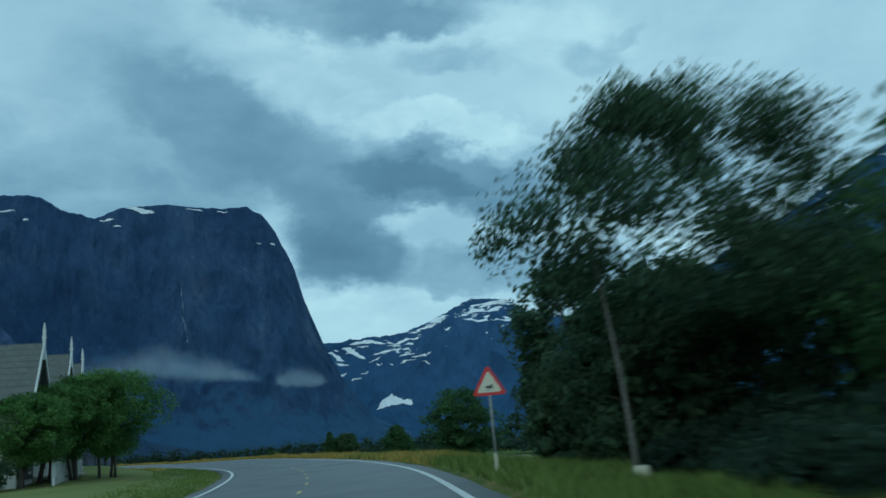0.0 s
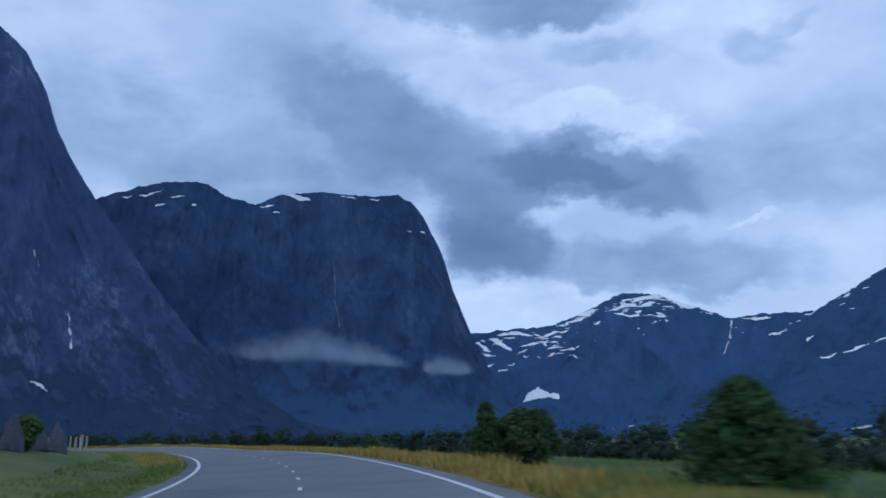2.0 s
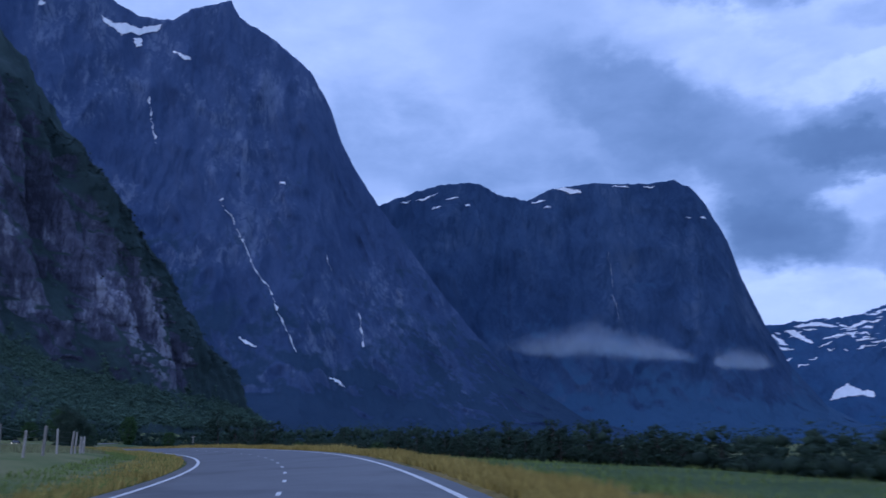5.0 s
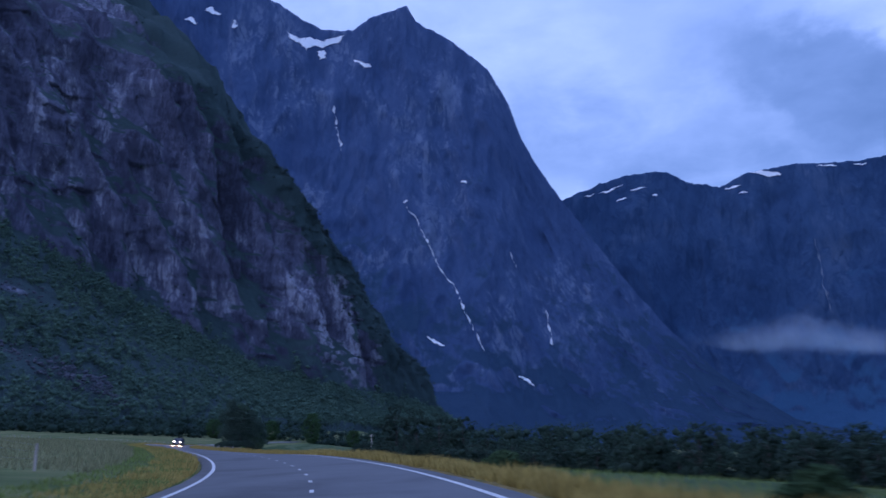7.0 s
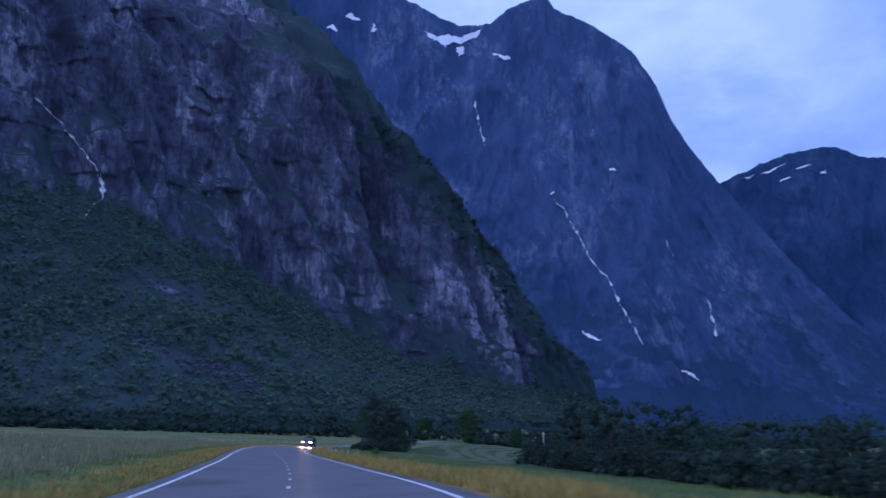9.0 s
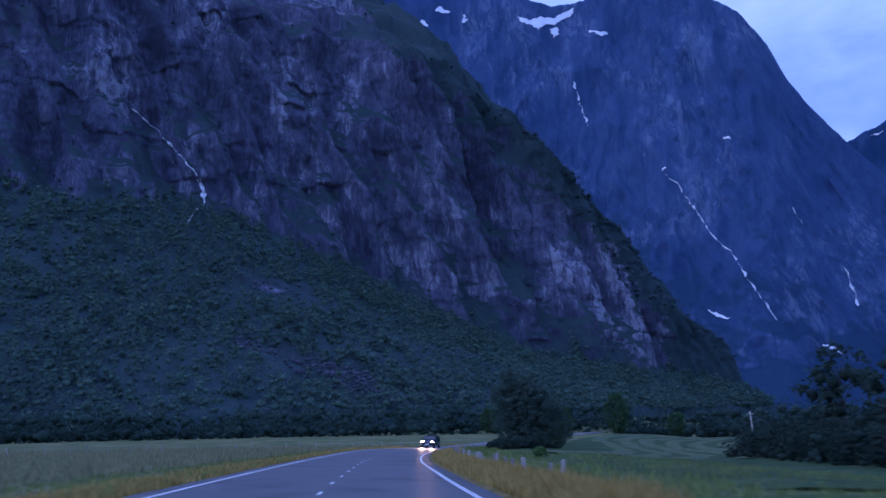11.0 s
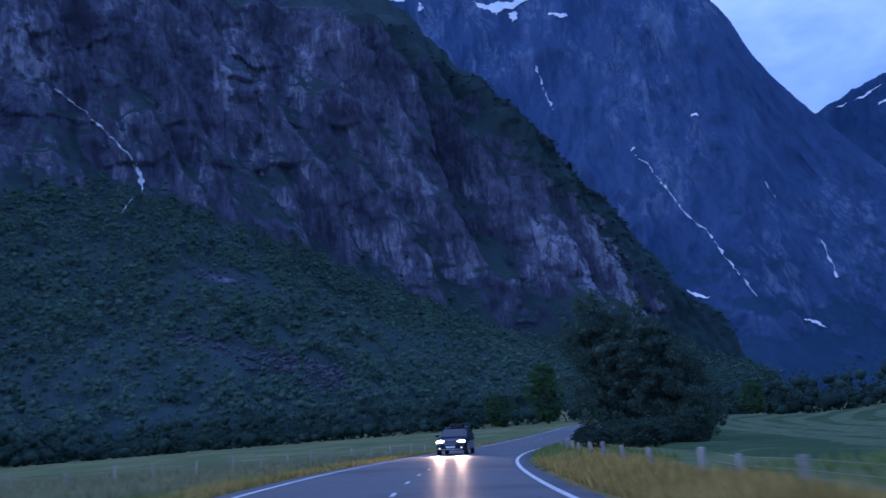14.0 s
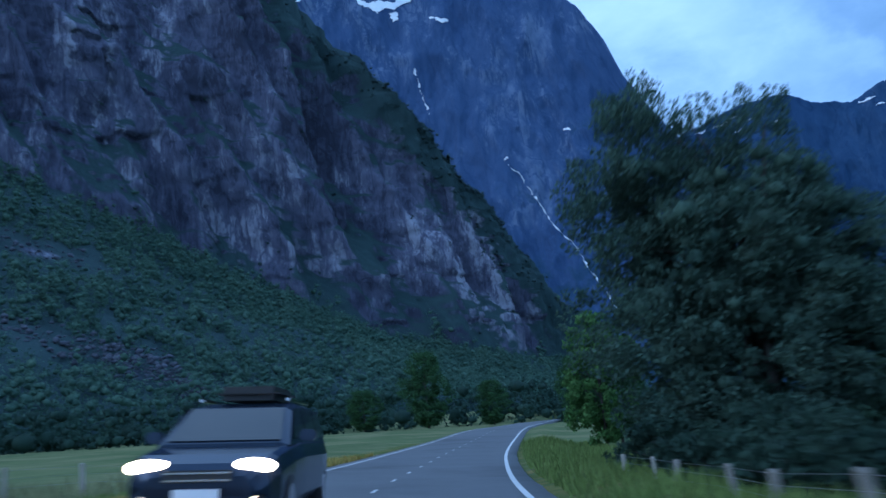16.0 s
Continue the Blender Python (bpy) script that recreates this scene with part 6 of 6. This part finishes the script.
# ---- the oncoming car ----
def car():
    # the blue in this base colour is the sky's reflection put into the paint
    paint = surface("sky_tinted_car_paint", ((0.02, 0.03, 0.055), (0.026, 0.038, 0.066)), scale=2, rough=0.16, metal=0.45)
    rubber = surface("tyre_rubber", ((0.012, 0.012, 0.012), (0.022, 0.022, 0.022)), scale=8, rough=0.85)
    glass = surface("car_glass", ((0.02, 0.025, 0.03), (0.03, 0.035, 0.04)), scale=1, rough=0.05)
    chrome = surface("chrome_trim", ((0.5, 0.5, 0.52), (0.6, 0.6, 0.62)), scale=2, rough=0.15, metal=1.0)
    lamp = glow("lit_headlight", (1.0, 0.6, 0.3), 26)
    fog = glow("fog_lamp", (1.0, 0.6, 0.3), 3)
    plate_white = surface("white_plate", ((0.7, 0.7, 0.7), (0.8, 0.8, 0.8)), scale=3, rough=0.4)
    root = tagged(new("car"), "dark estate car with sky-tinted paint and lit headlights on the road", "car")
    p, q = on_road([365.3], 1.4)[0], on_road([364.3], 1.4)[0]
    ahead = Vector(q) - Vector(p)
    root.location = p
    root.rotation_euler = (radians(-4.9), radians(-0.7), math.atan2(ahead.y, ahead.x))
    root.scale = (1.12, 1.12, 1.12)
    # local +x is the car's front, y to its left, z up; the lower body as sections
    secs = [(2.25, 0.62, 0.42, 0.66), (2.12, 0.80, 0.30, 0.80), (1.85, 0.88, 0.26, 0.90), (1.1, 0.91, 0.24, 1.00), (0.4, 0.92, 0.24, 1.04), (-1.2, 0.92, 0.24, 1.04), (-1.95, 0.88, 0.28, 1.04), (-2.2, 0.78, 0.36, 0.98)]

    def loft(secs, shape):
        verts, faces = [], []
        n = len(shape(*secs[0][1:]))
        for sx, *rest in secs:
            verts += [(sx, y, z) for y, z in shape(*rest)]
        for i in range(len(secs) - 1):
            for k in range(n):
                k2 = (k + 1) % n
                faces.append((i * n + k, i * n + k2, (i + 1) * n + k2, (i + 1) * n + k))
        faces.append(tuple(range(n))[::-1])
        faces.append(tuple((len(secs) - 1) * n + k for k in range(n)))
        return verts, faces

    lower = lambda w, z0, z1: [(-w * 0.9, z0), (w * 0.9, z0), (w, z0 + 0.12), (w, z1 - 0.22), (w * 0.95, z1 - 0.05), (w * 0.86, z1), (-w * 0.86, z1), (-w * 0.95, z1 - 0.05), (-w, z1 - 0.22), (-w, z0 + 0.12)]  # noqa: E731
    v, f = loft(secs, lower)
    body = mesh_object("body", v, f, paint, root, smooth=False)
    cab = [(1.15, 0.80, 0.98, 1.02), (0.35, 0.70, 1.0, 1.48), (-0.2, 0.68, 1.0, 1.56), (-1.4, 0.68, 1.0, 1.55), (-1.95, 0.68, 1.0, 1.40), (-2.15, 0.72, 0.98, 1.02)]
    upper = lambda w, z0, z1: [(-0.84, z0), (0.84, z0), (w + 0.02, max(z0 + 0.01, z1 - 0.05)), (w - 0.08, z1), (-w + 0.08, z1), (-w - 0.02, max(z0 + 0.01, z1 - 0.05))]  # noqa: E731
    v, f = loft(cab, upper)
    mesh_object("cabin", v, f, paint, root)
    # windscreen and side glass, just proud of the cabin
    mesh_object("windscreen", [(1.12, 0.72, 1.055), (1.12, -0.72, 1.055), (0.40, -0.62, 1.475), (0.40, 0.62, 1.475)], [(0, 1, 2, 3)], glass, root, label="slanted windscreen")
    for s in (-1, 1):
        for x0, x1, x2, x3 in ((0.85, -0.15, -0.15, 0.32), (-0.22, -1.15, -1.15, -0.22), (-1.22, -1.95, -1.75, -1.22)):
            quad = [(x0, s * 0.832, 1.07), (x1, s * 0.832, 1.07), (x2, s * 0.73, 1.47), (x3, s * 0.73, 1.47)]
            mesh_object("side_window", quad, [(0, 1, 2, 3)], glass, root)
        boxed("mirror", (0.16, 0.22, 0.15), (0.72, s * 1.0, 1.1), paint, root, bevel=0.03)
        bm = bmesh.new()
        # lamp shape widened sideways to take in the glare around it
        bmesh.ops.create_uvsphere(bm, u_segments=16, v_segments=10, radius=1, matrix=Matrix.Translation((2.08, s * 0.60, 0.76)) @ Matrix.Diagonal((0.12, 0.26, 0.095, 1)))
        part("headlight", bm, lamp, root, "bright warm headlight", True)
        bm = bmesh.new()
        bmesh.ops.create_uvsphere(bm, u_segments=12, v_segments=8, radius=0.06, matrix=Matrix.Translation((2.17, s * 0.62, 0.42)))
        part("fog_lamp", bm, fog, root, smooth=True)
        boxed("roof_rail", (1.7, 0.04, 0.04), (-0.8, s * 0.6, 1.6), chrome, root)
        for x in (1.38, -1.38):
            bm = bmesh.new()
            bmesh.ops.create_cone(bm, cap_ends=True, segments=24, radius1=0.33, radius2=0.33, depth=0.21, matrix=Matrix.Translation((x, s * 0.80, 0.33)) @ Matrix.Rotation(math.pi / 2, 4, "X"))
            bmesh.ops.bevel(bm, geom=[e for e in bm.edges if len(e.link_faces) == 2 and e.calc_face_angle(0) > 1], offset=0.03, segments=2, affect="EDGES")
            wheel = part("wheel", bm, rubber, root, "black tyre", True)
            bm = bmesh.new()
            bmesh.ops.create_cone(bm, cap_ends=True, segments=20, radius1=0.2, radius2=0.2, depth=0.02, matrix=Matrix.Translation((x, s * 0.912, 0.33)) @ Matrix.Rotation(math.pi / 2, 4, "X"))
            part("rim", bm, chrome, wheel, "grey alloy rim")
    boxed("grille", (0.04, 0.8, 0.14), (2.24, 0, 0.66), BLACK_PAINT, root, "dark grille", bevel=0.01)
    for z in (0.62, 0.70):
        boxed("grille_bar", (0.05, 0.76, 0.02), (2.25, 0, z), chrome, root, "chrome grille bar")
    boxed("number_plate", (0.02, 0.52, 0.11), (2.27, 0, 0.47), plate_white, root, "plain white plate")
    boxed("bumper_trim", (0.05, 1.3, 0.04), (2.2, 0, 0.34), chrome, root, "bright bumper trim", bevel=0.01)
    boxed("bumper", (0.12, 1.5, 0.1), (2.16, 0, 0.40), BLACK_PAINT, root, bevel=0.03)
    boxed("roof_box", (1.5, 0.9, 0.2), (-0.8, 0, 1.70), BLACK_PAINT, root, "black roof box", bevel=0.09)
    for s in (-1, 1):
        beam = new("headlight_beam", bpy.data.lights.new("headlight_beam", "SPOT"))
        beam.data.energy, beam.data.color, beam.data.spot_size, beam.data.spot_blend, beam.data.shadow_soft_size = 2200, (1.0, 0.55, 0.2), radians(60), 0.7, 0.08
        m = root.matrix_basis
        beam.matrix_world = look(m @ Vector((2.3, s * 0.62, 0.70)), m @ Vector((14.0, s * 0.62, -0.2)))


car()
